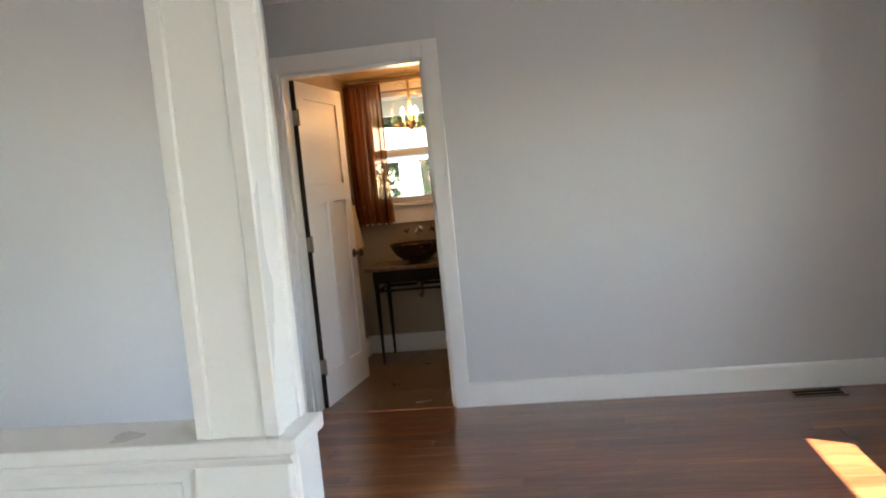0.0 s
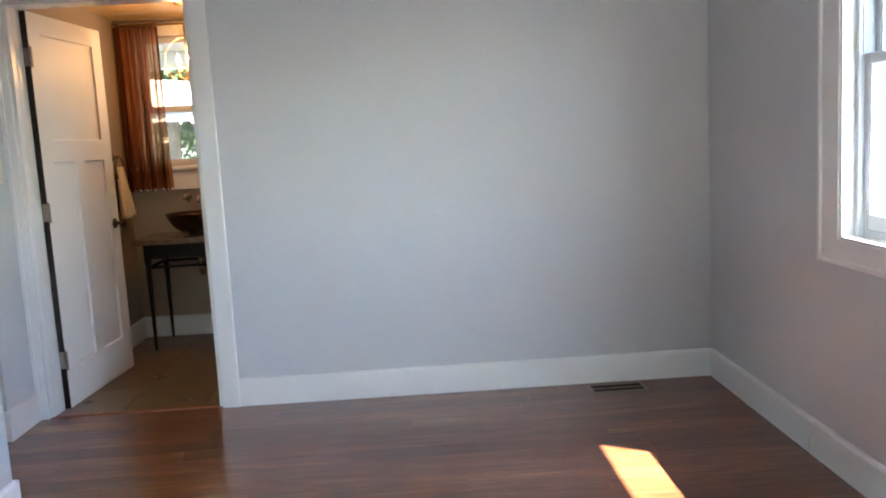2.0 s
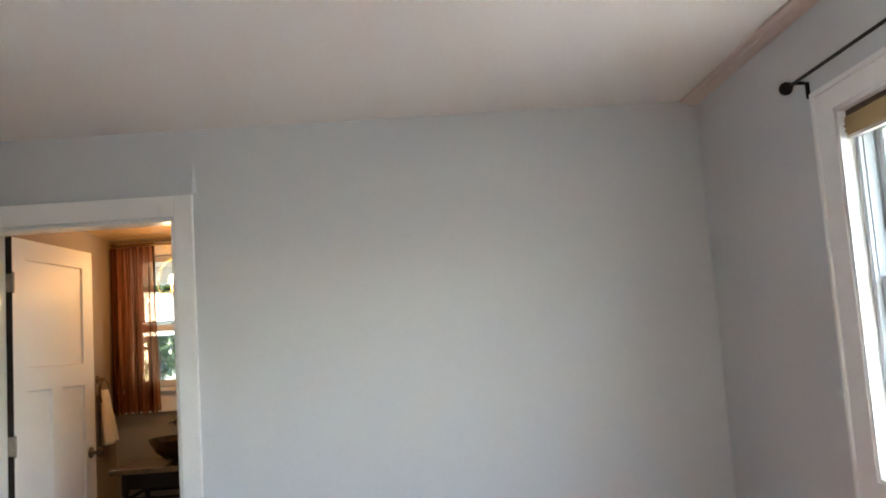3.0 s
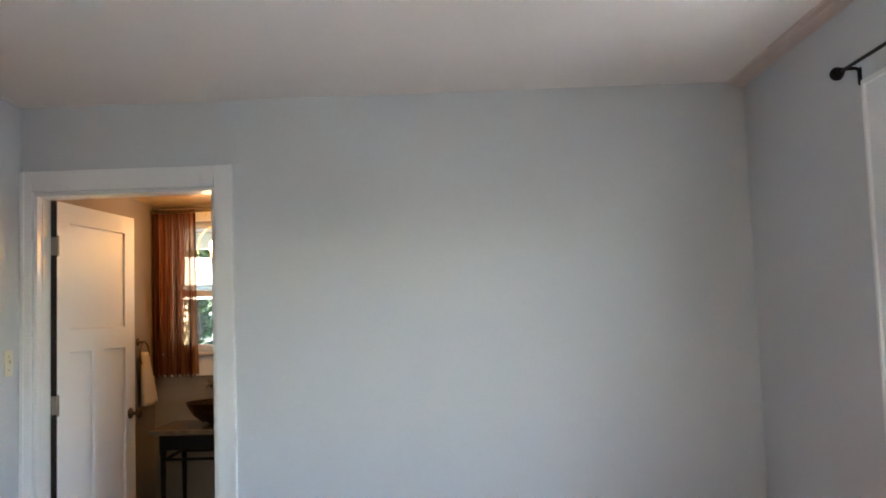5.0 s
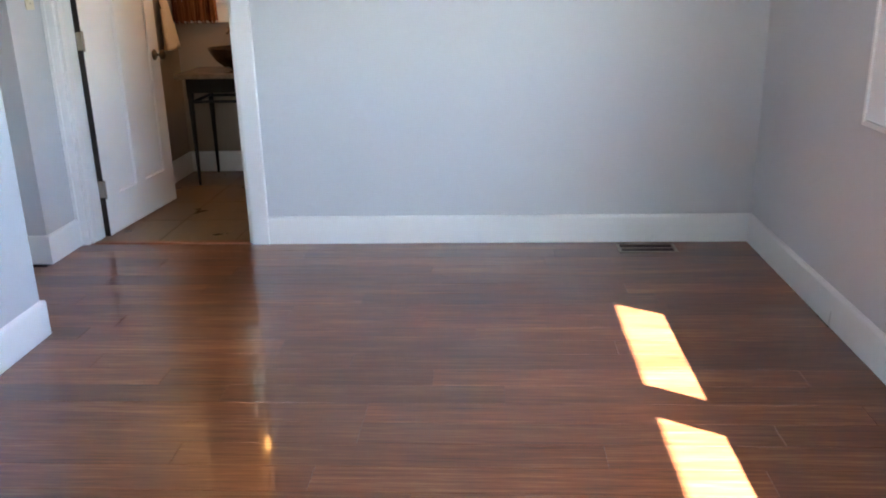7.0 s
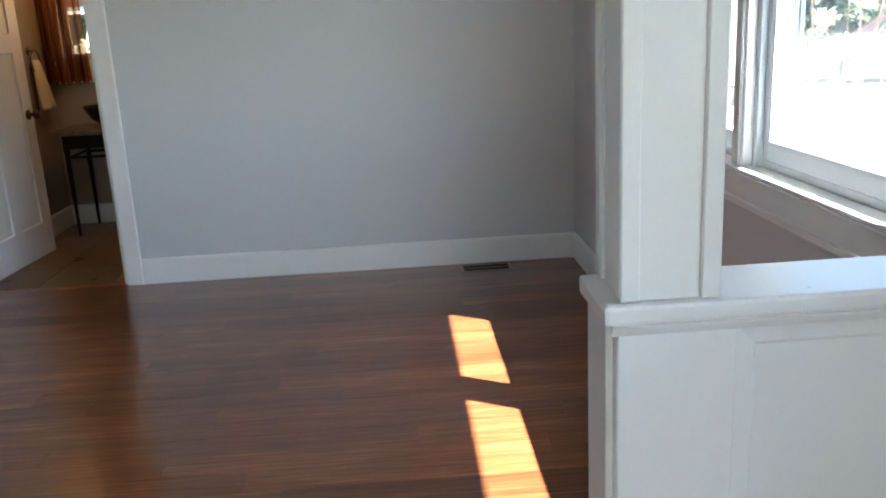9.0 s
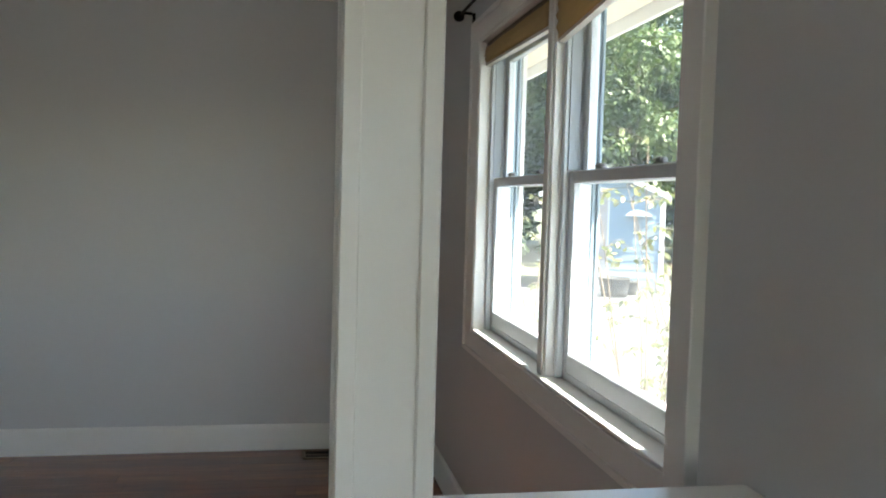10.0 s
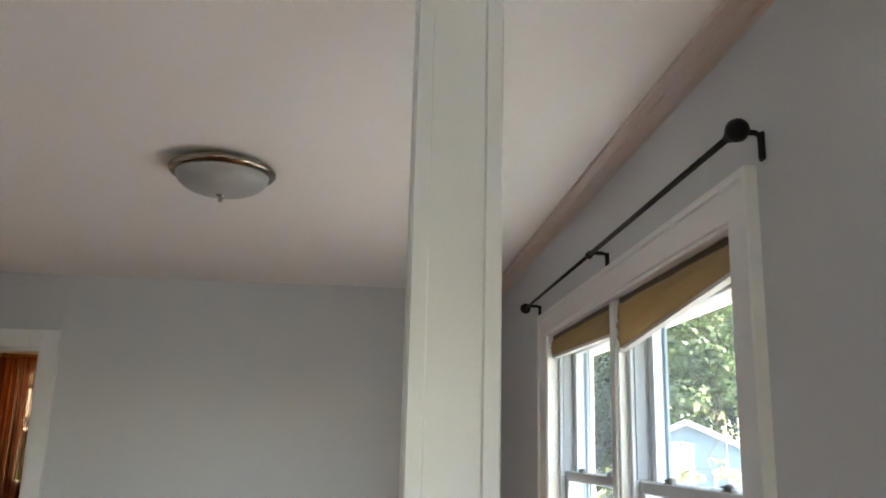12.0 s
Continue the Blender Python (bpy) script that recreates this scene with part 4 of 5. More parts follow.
def chandelier(x, y, z):
    """Gold hoop frame with scrolls, candle bulbs and crystal strands. z is the middle of the hoop."""
    c = thing("chandelier", (x, y, z), "small gold scroll chandelier with lit candle bulbs and crystals", "chandelier")
    top = BATH_TOP - z
    part("canopy", lathe([(0, top - 0.0005), (0.055, top - 0.0005), (0.05, top - 0.012), (0.02, top - 0.025), (0, top - 0.027)], 24), GOLD, c, smooth=True)
    links = bmesh.new()
    n = int((top - 0.03 - 0.255) / 0.020)
    for i in range(n):
        cz = 0.262 + 0.020 * i
        ring = []
        for k in range(10):
            a = 2 * math.pi * k / 10
            u, w = 0.006 * math.cos(a), 0.012 * math.sin(a)
            ring.append((u, 0, cz + w) if i % 2 else (0, u, cz + w))
        tube(ring, 0.0016, 5, links, True)
    part("chain", links, GOLD, c, smooth=True)
    part("stem", lathe([(0, -0.125), (0.010, -0.12), (0.020, -0.105), (0.012, -0.085), (0.006, -0.06), (0.005, 0.10), (0.010, 0.13), (0.006, 0.16), (0.012, 0.20), (0.005, 0.235), (0, 0.258)], 16), GOLD, c, smooth=True)
    for q in range(4):
        t = q * math.pi / 2 + 0.3
        ca, sa = math.cos(t), math.sin(t)
        hoop = []
        for i in range(25):
            a = -math.pi / 2 + math.pi * 1.05 * i / 24
            r = 0.132 * math.cos(a) if a < 0.6 else 0.132 * math.cos(a) * 1.0
            hoop.append((r * ca, r * sa, 0.135 * math.sin(a) * (1.0 if a < 0 else 1.08)))
        part("hoop_arm", tube(hoop, 0.0020, 7), GOLD, c, smooth=True)
        scroll = []
        for i in range(26):
            a = i / 25 * 3.6 * math.pi / 2
            r = 0.042 * (1 - 0.68 * i / 25)
            scroll.append(((0.052 + r * math.cos(a + 0.4)) * ca, (0.052 + r * math.cos(a + 0.4)) * sa, 0.175 + r * math.sin(a + 0.4) * 1.2))
        part("scroll", tube(scroll, 0.0020, 6), GOLD, c, smooth=True)
    for q in range(3):
        t = q * 2 * math.pi / 3 + 0.9
        ca, sa = math.cos(t), math.sin(t)
        arm = [(0, 0, -0.095), (0.03 * ca, 0.03 * sa, -0.108), (0.052 * ca, 0.052 * sa, -0.092), (0.056 * ca, 0.056 * sa, -0.066)]
        m = Matrix.Translation((0.056 * ca, 0.056 * sa, -0.066))
        a_ob = part("candle_arm", tube(arm, 0.004, 7), GOLD, c, smooth=True)
        part("candle_cup", lathe([(0, 0), (0.016, 0.004), (0.017, 0.008), (0.009, 0.010), (0.0085, 0.05), (0, 0.05)], 14, m), IVORY, a_ob, "ivory candle sleeve", True)
        part("bulb", lathe([(0, 0.05), (0.007, 0.052), (0.013, 0.066), (0.014, 0.078), (0.009, 0.096), (0.002, 0.112), (0, 0.113)], 14, m), BULB, a_ob, "glowing candle bulb", True)
    for i in range(40):
        a = 2 * math.pi * i / 40
        m = Matrix.Translation((0.118 * math.cos(a), 0.118 * math.sin(a), -0.07 - 0.012 * abs(math.sin(2 * a)))) @ Matrix.Diagonal((1, 1, 1.5, 1))
        bm = bmesh.new(); bmesh.ops.create_icosphere(bm, subdivisions=1, radius=0.0075, matrix=m)
        part("crystal", bm, CRYSTAL, c)
    for i in range(9):
        a = 2 * math.pi * i / 9
        bm = bmesh.new(); bmesh.ops.create_icosphere(bm, subdivisions=1, radius=0.008, matrix=Matrix.Translation((0.05 * math.cos(a), 0.05 * math.sin(a), -0.145 - 0.004 * (i % 3))) @ Matrix.Diagonal((1, 1, 2.2, 1)))
        part("crystal_drop", bm, CRYSTAL, c)
    return c


CH = (-1.015, 6.19, 1.835)
chandelier(*CH)
for q in range(3):
    t = q * 2 * math.pi / 3 + 0.9
    bl = bpy.data.lights.new("bulb_light", "POINT")
    bl.energy, bl.color, bl.shadow_soft_size = 0.14, (1.0, 0.44, 0.11), 0.045
    new("bulb_light", bl).location = (CH[0] + 0.056 * math.cos(t), CH[1] + 0.056 * math.sin(t), CH[2] + 0.055)

# vanity table
VX0, VX1, VY0, VY1, VZ = -1.455, -0.62, 6.285, BATH_N - 0.004, 0.735
van = thing("vanity_table", (VX0, VY0, 0), "black iron vanity table with thin tapered legs", "vanity")
W, D = VX1 - VX0, VY1 - VY0
ap = box((0.02, 0.012, VZ - 0.125), (W - 0.02, 0.036, VZ - 0.035), 0.003)
part("front_apron", ap, BLACK, van)
part("side_apron", box((0.012, 0.037, VZ - 0.125), (0.034, D - 0.02, VZ - 0.035), 0.003), BLACK, van)
part("side_apron", box((W - 0.034, 0.037, VZ - 0.125), (W - 0.012, D - 0.02, VZ - 0.035), 0.003), BLACK, van)
for lx in (0.035, W - 0.035):
    for ly in (0.028, D - 0.045):
        part("leg", lathe([(0, 0.0005), (0.008, 0.0005), (0.0095, 0.02), (0.015, 0.36), (0.017, 0.47), (0.021, 0.48), (0.017, 0.49), (0.018, VZ - 0.16), (0.022, VZ - 0.15), (0.022, VZ - 0.034), (0, VZ - 0.034)], 14, Matrix.Translation((lx, ly, 0))), BLACK, van, smooth=True)
part("front_stretcher", tube([(0.035, 0.028, 0.553), (W - 0.035, 0.028, 0.553)], 0.010, 8), BLACK, van, smooth=True)
part("stretcher", tube([(0.035, 0.03, 0.548), (0.035, D - 0.05, 0.552)], 0.011, 8), BLACK, van, smooth=True)
part("stretcher", tube([(W - 0.035, 0.03, 0.548), (W - 0.035, D - 0.05, 0.552)], 0.011, 8), BLACK, van, smooth=True)
part("back_stretcher", tube([(0.035, D - 0.05, 0.545), (W - 0.035, D - 0.05, 0.545)], 0.011, 8), BLACK, van, smooth=True)
tagged(part("granite_slab", box((VX0 - 0.045, VY0 - 0.015, VZ - 0.033), (VX1 + 0.03, VY1, VZ), 0.004, seg=2), GRANITE), "polished brown granite slab on the iron vanity", "stone slab")

BX, BY = -1.130, 6.515
prof = [(0, VZ + 0.0005), (0.055, VZ + 0.0005), (0.10, VZ + 0.018), (0.155, VZ + 0.062), (0.19, VZ + 0.115), (0.202, VZ + 0.142), (0.205, VZ + 0.146), (0.198, VZ + 0.147), (0.186, VZ + 0.115), (0.15, VZ + 0.066), (0.10, VZ + 0.026), (0.03, VZ + 0.012), (0, VZ + 0.012)]
sink = thing("vessel_sink", (BX, BY, 0), "dark hammered copper vessel sink on the vanity top", "sink")
part("basin", lathe(prof, 44), BOWL, sink, smooth=True)
part("drain", lathe([(0, VZ + 0.013), (0.022, VZ + 0.013), (0.020, VZ + 0.016), (0, VZ + 0.017)], 16), PEWTER, sink, "metal drain", True)
trap = thing("sink_trap", (BX, BY, 0), "chrome sink drain trap below the vanity top", "pipe")
tp = [(0, 0, VZ - 0.034), (0, 0, 0.50)] + [(-0.0, 0.035 - 0.035 * math.cos(a), 0.50 - 0.035 * math.sin(a)) for a in [math.pi * i / 8 for i in range(1, 9)]] + [(0, 0.07, 0.54), (0, 0.085, 0.565), (0, 0.11, 0.575), (0, BATH_N - BY - 0.006, 0.575)]
part("pipe", tube(tp, 0.017, 12), NICKEL, trap, smooth=True)
part("slip_nut", lathe([(0, 0), (0.024, 0), (0.024, 0.022), (0, 0.022)], 10, Matrix.Translation((0, 0, 0.56))), NICKEL, trap)
part("wall_flange", lathe([(0, 0), (0.034, 0), (0.03, 0.006), (0, 0.008)], 18, Matrix.Translation((0, BATH_N - BY - 0.0008, 0.575)) @ Matrix.Rotation(math.pi / 2, 4, "X")), NICKEL, trap, smooth=True)

tap = thing("wall_faucet", (BX, BATH_N, 0.972), "brushed nickel wall faucet with two cross handles", "faucet")
back = Matrix.Rotation(math.pi / 2, 4, "X")
part("spout_flange", lathe([(0, 0), (0.028, 0.0), (0.027, 0.006), (0.016, 0.010), (0, 0.011)], 20, Matrix.Translation((0, -0.0008, 0)) @ back), NICKEL, tap, smooth=True)
part("spout", tube([(0, -0.008, 0), (0, -0.05, 0.004), (0, -0.10, 0.008), (0, -0.15, 0.004), (0, -0.172, -0.010), (0, -0.178, -0.030)], [0.012, 0.012, 0.012, 0.012, 0.012, 0.011], 12), NICKEL, tap, smooth=True)
for s in (-1, 1):
    m = Matrix.Translation((s * 0.108, -0.0008, 0)) @ back
    hnd = part("handle", lathe([(0, 0), (0.026, 0.0), (0.025, 0.006), (0.012, 0.010), (0.010, 0.04), (0.014, 0.044), (0.014, 0.056), (0, 0.058)], 18, m), NICKEL, tap, smooth=True)
    cross = bmesh.new()
    for k in range(2):
        a = 0.5 + k * math.pi / 2
        tube([(s * 0.108 - 0.034 * math.cos(a), -0.05, -0.034 * math.sin(a)), (s * 0.108 + 0.034 * math.cos(a), -0.05, 0.034 * math.sin(a))], 0.006, 8, cross)
    part("cross_bar", cross, NICKEL, hnd, smooth=True)

ring = thing("towel_ring", (BATH_W, 6.46, 1.275), "dark bronze towel ring on the bathroom wall", "towel ring")
part("mount", lathe([(0, 0), (0.026, 0), (0.024, 0.008), (0.009, 0.012), (0.008, 0.05), (0, 0.052)], 18, Matrix.Translation((0.0006, 0, 0)) @ Matrix.Rotation(math.pi / 2, 4, "Y")), BRONZE, ring, smooth=True)
part("ring", tube([(0.045, 0.075 * math.sin(2 * math.pi * i / 28), -0.078 + 0.075 * math.cos(2 * math.pi * i / 28)) for i in range(28)], 0.005, 8, None, True), BRONZE, ring, smooth=True)
tw = bmesh.new()
rows = []
for j in range(15):
    v = j / 14
    half = 0.045 + 0.07 * v ** 0.8
    line = []
    for i in range(28):
        a = 2 * math.pi * i / 28
        u = math.cos(a)
        fold = 0.008 * math.sin(u * 7 + 2 * v) * (0.4 + v)
        line.append(tw.verts.new((0.045 + 0.022 * math.sin(a) * (0.8 + 0.4 * v) + fold, u * half + 0.070 * v, 0.005 - 0.335 * v + 0.008 * math.sin(3 * u) * v)))
    rows.append(line)
for a, b in zip(rows, rows[1:]):
    for i in range(28): tw.faces.new((a[i], a[(i + 1) % 28], b[(i + 1) % 28], b[i]))
tw.faces.new(rows[0]); tw.faces.new(rows[-1][::-1])
towel = tagged(part("hand_towel", tw, TOWEL, smooth=True), "cream cotton hand towel hanging from the towel ring", "towel")
towel.location = (BATH_W, 6.46, 1.205)


# ================= outdoors =================
structure(part("ground", box((-400, -400, GROUND - 0.5), (400, 600, GROUND)), GRASS), "shaded lawn and bare soil round the house", "ground")
structure(part("driveway", box((2.6, -8, GROUND), (16.0, 17.6, GROUND + 0.02), 0.01), CONCRETE), "pale sunlit concrete driveway", "driveway")


def leaf_cloud(count, centre, radii, size, rng, clumps=26):
    """Many small leaf blades gathered in tight uneven clumps, thicker on their upper sides."""
    mids = []
    for _ in range(clumps):
        d = Vector((rng.gauss(0, 1), rng.gauss(0, 1), rng.gauss(0, 1))).normalized() * rng.uniform(0.45, 1.0)
        mids.append((Vector((d.x * radii[0], d.y * radii[1], d.z * radii[2])), rng.uniform(0.16, 0.34) * min(radii)))
    verts, faces = [], []
    for _ in range(count):
        m, r = rng.choice(mids)
        d = Vector((rng.gauss(0, 1), rng.gauss(0, 1), rng.gauss(0.25, 1))).normalized()
        p = m + Vector((d.x, d.y, d.z * 0.72)) * r * rng.uniform(0.72, 1.12) + Vector(centre)
        n = (d + Vector((rng.uniform(-0.7, 0.7), rng.uniform(-0.7, 0.7), rng.uniform(-0.2, 0.8)))).normalized()
        a = n.orthogonal().normalized()
        a = (Matrix.Rotation(rng.uniform(0, 6.28), 3, n) @ a) + Vector((0, 0, -0.35))
        a.normalize()
        b = n.cross(a).normalized()
        s = size * rng.uniform(0.6, 1.3)
        k = len(verts)
        verts += [p, p + a * s * 0.5 + b * s * 0.28, p + a * s, p + a * s * 0.5 - b * s * 0.28]
        faces.append((k, k + 1, k + 2, k + 3))
    return verts, faces


def tree(place, height, spread, leaf, label, seed, count=30000):
    rng = random.Random(seed)
    t = thing("tree", (*place, GROUND), label, "tree", "trees behind the yard")
    bm = bmesh.new()
    h0 = height * 0.34
    tube([(0, 0, 0), (0.05, 0.02, h0 * 0.4), (-0.03, 0.05, h0), (0.04, 0.0, height * 0.7)], [0.20, 0.16, 0.13, 0.05], 9, bm)
    for i in range(7):
        a = i * 2.4 + rng.uniform(-0.3, 0.3)
        z = h0 * rng.uniform(0.7, 1.5)
        l = spread * rng.uniform(0.5, 0.8)
        tube([(0, 0, z), (0.4 * l * math.cos(a), 0.4 * l * math.sin(a), z + 0.35 * l), (l * math.cos(a), l * math.sin(a), z + 0.8 * l)], [0.08, 0.05, 0.015], 6, bm)
    part("trunk", bm, BARK, t, smooth=True)
    verts, faces = leaf_cloud(count, (0, 0, height * 0.58), (spread, spread, height * 0.42), 0.17, rng, 60)
    me = bpy.data.meshes.new("crown")
    me.from_pydata(verts, [], faces); me.update(); me.materials.append(leaf)
    crown_ob = new("crown", me); crown_ob.parent = t
    return t


t1 = tree((11.5, 25.0), 9.0, 3.6, LEAF, "broad green leafy tree in full summer leaf", 3)
t2 = tree((15.2, 27.5), 10.5, 4.0, LEAF_DARK, "tall dark green tree in shade", 5)
copy_thing(t2, pose(8.2, 28.5, GROUND, 0, 0, 70))
copy_thing(t1, pose(18.0, 24.0, GROUND, 0, 0, 140))
copy_thing(t2, pose(20.5, 30.0, GROUND, 0, 0, 200))
copy_thing(t1, pose(5.0, 31.0, GROUND, 0, 0, 40))
copy_thing(t2, pose(12.6, 32.5, GROUND, 0, 0, 300))
copy_thing(t1, pose(-3.2, 19.5, GROUND, 0, 0, 80))
copy_thing(t2, pose(-6.5, 23.0, GROUND, 0, 0, 20))
copy_thing(t1, pose(0.6, 24.0, GROUND, 0, 0, 230))
copy_thing(t1, pose(24.0, 19.0, GROUND, 0, 0, 12))
copy_thing(t1, pose(-5.0, 20.5, GROUND, 0, 0, 190))
copy_thing(t2, pose(-2.2, 22.5, GROUND, 0, 0, 260))

wood_rng = random.Random(77)
wv, wf = [], []
for i in range(22):
    v, f = leaf_cloud(1300, (-13.0 + i * 2.3, 36.0 + wood_rng.uniform(-1.5, 1.5), GROUND + 4.0), (2.2, 1.2, 5.0), 0.62, wood_rng, 16)
    wf += [tuple(k + len(wv) for k in q) for q in f]; wv += v
me = bpy.data.meshes.new("far_wood"); me.from_pydata(wv, [], wf); me.update(); me.materials.append(LEAF_DARK)
tagged(new("far_wood", me), "dense dark green wood beyond the yard", "woods", kind="stuff")

hedge_rng = random.Random(21)
hv, hf = [], []
for i in range(14):
    v, f = leaf_cloud(1500, (7.5 + i * 1.35, 23.4 - i * 0.22 + hedge_rng.uniform(-0.4, 0.4), GROUND + 0.9), (1.0, 0.8, 0.95), 0.12, hedge_rng, 12)
    hf += [tuple(k + len(hv) for k in q) for q in f]; hv += v
me = bpy.data.meshes.new("hedge"); me.from_pydata(hv, [], hf); me.update(); me.materials.append(LEAF_DARK)
tagged(new("hedge", me), "dense dark green hedge behind the driveway", "hedge", kind="stuff")


def shed():
    s = thing("garden_shed", (7.22, 16.35, GROUND + 0.02), "small blue-grey garden shed with a white trimmed gable", "shed", rz=-21)
    w, d, eave_z, top = 1.15, 2.6, 1.95, 2.46
    bm = bmesh.new()
    a = [(-w, 0, 0), (w, 0, 0), (w, 0, eave_z), (0, 0, top), (-w, 0, eave_z)]
    f = [bm.verts.new(p) for p in a]; b = [bm.verts.new((p[0], d, p[2])) for p in a]
    bm.faces.new(f); bm.faces.new(b[::-1])
    for i in (0, 1, 4): bm.faces.new((f[i], f[(i + 1) % 5], b[(i + 1) % 5], b[i]))
    part("walls", bm, SIDING, s)
    for i in range(11):
        z = 0.12 + i * 0.17
        part("clapboard", extrude_profile([(0, 0), (0.016, 0), (0.006, 0.165), (0, 0.165)], (-w, -0.001, z), (w, -0.001, z), (0, -1, 0), (0, 0, 1)), SIDING, s)
    for sgn in (-1, 1):
        e = Vector((sgn * (w + 0.12), 0, eave_z - 0.053))
        p = Vector((0, 0, top + 0.0))
        n = Vector((sgn * (top - eave_z), 0, w)).normalized()
        rb = bmesh.new()
        q = [p + n * 0.004, e + n * 0.004, e + n * 0.05, p + n * 0.05]
        ends = [[rb.verts.new(v + Vector((0, yy, 0))) for v in q] for yy in (-0.16, d + 0.16)]
        for i in range(4): rb.faces.new((ends[0][i], ends[0][(i + 1) % 4], ends[1][(i + 1) % 4], ends[1][i]))
        rb.faces.new(ends[0]); rb.faces.new(ends[1][::-1])
        part("roof_slope", rb, ROOFING, s)
        fb2 = bmesh.new()
        q = [p + n * 0.055 - Vector((0, 0, 0.0)), e + n * 0.055, e - Vector((0, 0, 0.045)), p - Vector((0, 0, 0.045))]
        ends = [[fb2.verts.new(v + Vector((0, yy, 0))) for v in q] for yy in (-0.19, -0.162)]
        for i in range(4): fb2.faces.new((ends[0][i], ends[0][(i + 1) % 4], ends[1][(i + 1) % 4], ends[1][i]))
        fb2.faces.new(ends[0]); fb2.faces.new(ends[1][::-1])
        part("barge_board", fb2, SHED_WHITE, s, "white gable board")
        part("corner_board", box((sgn * w - 0.05, -0.03, 0), (sgn * w + 0.05, -0.018, eave_z - 0.1)), EXT_WHITE, s)
    dr = part("shed_door", box((-0.50, -0.040, 0.02), (0.12, -0.018, 2.02), 0.004), SHED_WHITE, s, "white shed door with beige panels")
    part("door_head", extrude_profile([(-0.53, 2.022), (0.15, 2.022), (0.15, 2.05), (0.0, 2.09), (-0.19, 2.105), (-0.38, 2.09), (-0.53, 2.05)], (0, -0.055, 0), (0, -0.018, 0), (1, 0, 0), (0, 0, 1)), SHED_WHITE, dr)
    for xa, xb in ((-0.46, -0.22), (-0.18, 0.08)):
        part("shed_door_panel", box((xa, -0.048, 0.10), (xb, -0.041, 1.95), 0.003), BEIGE, dr, "beige door panel")
    part("shed_door_seam", box((-0.205, -0.0445, 0.10), (-0.195, -0.0405, 1.95)), ROOFING, dr)
    part("hood", extrude_profile([(0.42, 1.53), (0.95, 1.53), (0.88, 1.60), (0.66, 1.66), (0.48, 1.60)], (0, -0.22, 0), (0, -0.018, 0), (1, 0, 0), (0, 0, 1)), SHED_WHITE, s, "white hood on the wall")
    return s


shed()


def parked_car():
    c = thing("parked_car", (12.4, 18.6, GROUND + 0.02), "red parked saloon car in the shade", "car", rz=-28)
    def slab(outline, half, bevel):
        bm = extrude_profile(outline, (0, -half, 0), (0, half, 0), (1, 0, 0), (0, 0, 1))
        bmesh.ops.bevel(bm, geom=bm.edges[:], offset=bevel, segments=2, affect="EDGES")
        return bm
    part("body", slab([(-2.2, 0.32), (-2.2, 0.75), (-2.05, 0.92), (-1.2, 0.98), (1.0, 0.98), (2.0, 0.82), (2.2, 0.62), (2.2, 0.32)], 0.86, 0.07), CAR_RED, c)
    part("cabin", slab([(-1.5, 0.97), (-0.9, 1.40), (0.3, 1.42), (1.05, 0.97)], 0.74, 0.06), CAR_RED, c)
    for s in (-1, 1):
        part("side_window", slab([(-1.15, 1.02), (-0.82, 1.33), (0.24, 1.35), (0.78, 1.02)], 0.012, 0.004), DARKGLASS, c).location = (0, s * 0.738, 0)
        part("headlight", lathe([(0, 0), (0.10, 0), (0.09, 0.03), (0, 0.05)], 16, Matrix.Translation((2.16, s * 0.62, 0.64)) @ Matrix.Rotation(math.pi / 2, 4, "Y")), LAMPGLASS, c, "yellowed round headlight", True)
        for x in (-1.35, 1.38):
            m = Matrix.Translation((x, s * 0.80, 0.31)) @ Matrix.Rotation(math.pi / 2, 4, "X")
            wh = part("wheel", lathe([(0, -0.09), (0.26, -0.09), (0.31, -0.07), (0.31, 0.07), (0.26, 0.09), (0, 0.09)], 24, m), RUBBER, c, smooth=True)
            part("rim", lathe([(0, -0.094), (0.17, -0.094), (0.18, -0.08), (0.18, 0.08), (0.17, 0.094), (0, 0.094)], 20, m), NICKEL, wh, smooth=True)
    part("windscreen", slab([(0.36, 1.38), (0.34, 1.36), (1.0, 0.99), (1.03, 1.0)], 0.64, 0.004), DARKGLASS, c)
    part("bumper", box((2.18, -0.8, 0.34), (2.29, 0.8, 0.50), 0.03), NICKEL, c)
    return c


parked_car()

structure(part("driveway_apron", box((3.2, 14.85, GROUND + 0.001), (13.5, 17.55, GROUND + 0.026), 0.004), DARK_GROUND), "dark strip of ground in front of the garden shed", "driveway")


def tub(x, y, r, h, label):
    """A round black plastic tub with a rolled rim and soil in it."""
    t = thing("garden_tub", (x, y, GROUND + 0.026), label, "planter", "tubs before the shed")
    part("shell", lathe([(0, 0.0005), (r * 0.8, 0.0005), (r * 0.86, h * 0.3), (r * 0.97, h * 0.92), (r * 1.04, h * 0.94), (r * 1.05, h), (r * 0.98, h), (r * 0.94, h * 0.86), (0, h * 0.86)], 28), RUBBER, t, smooth=True)
    part("soil", lathe([(0, h * 0.90), (r * 0.5, h * 0.90), (r * 0.92, h * 0.87), (0, h * 0.862)], 20), BARK, t, "dark potting soil", True)


tub(6.55, 15.45, 0.26, 0.52, "black plastic tub of soil beside the shed")
tub(7.12, 15.40, 0.30, 0.36, "low black plastic tub of soil beside the shed")
tub(7.55, 15.75, 0.20, 0.26, "small black plastic tub beside the shed")


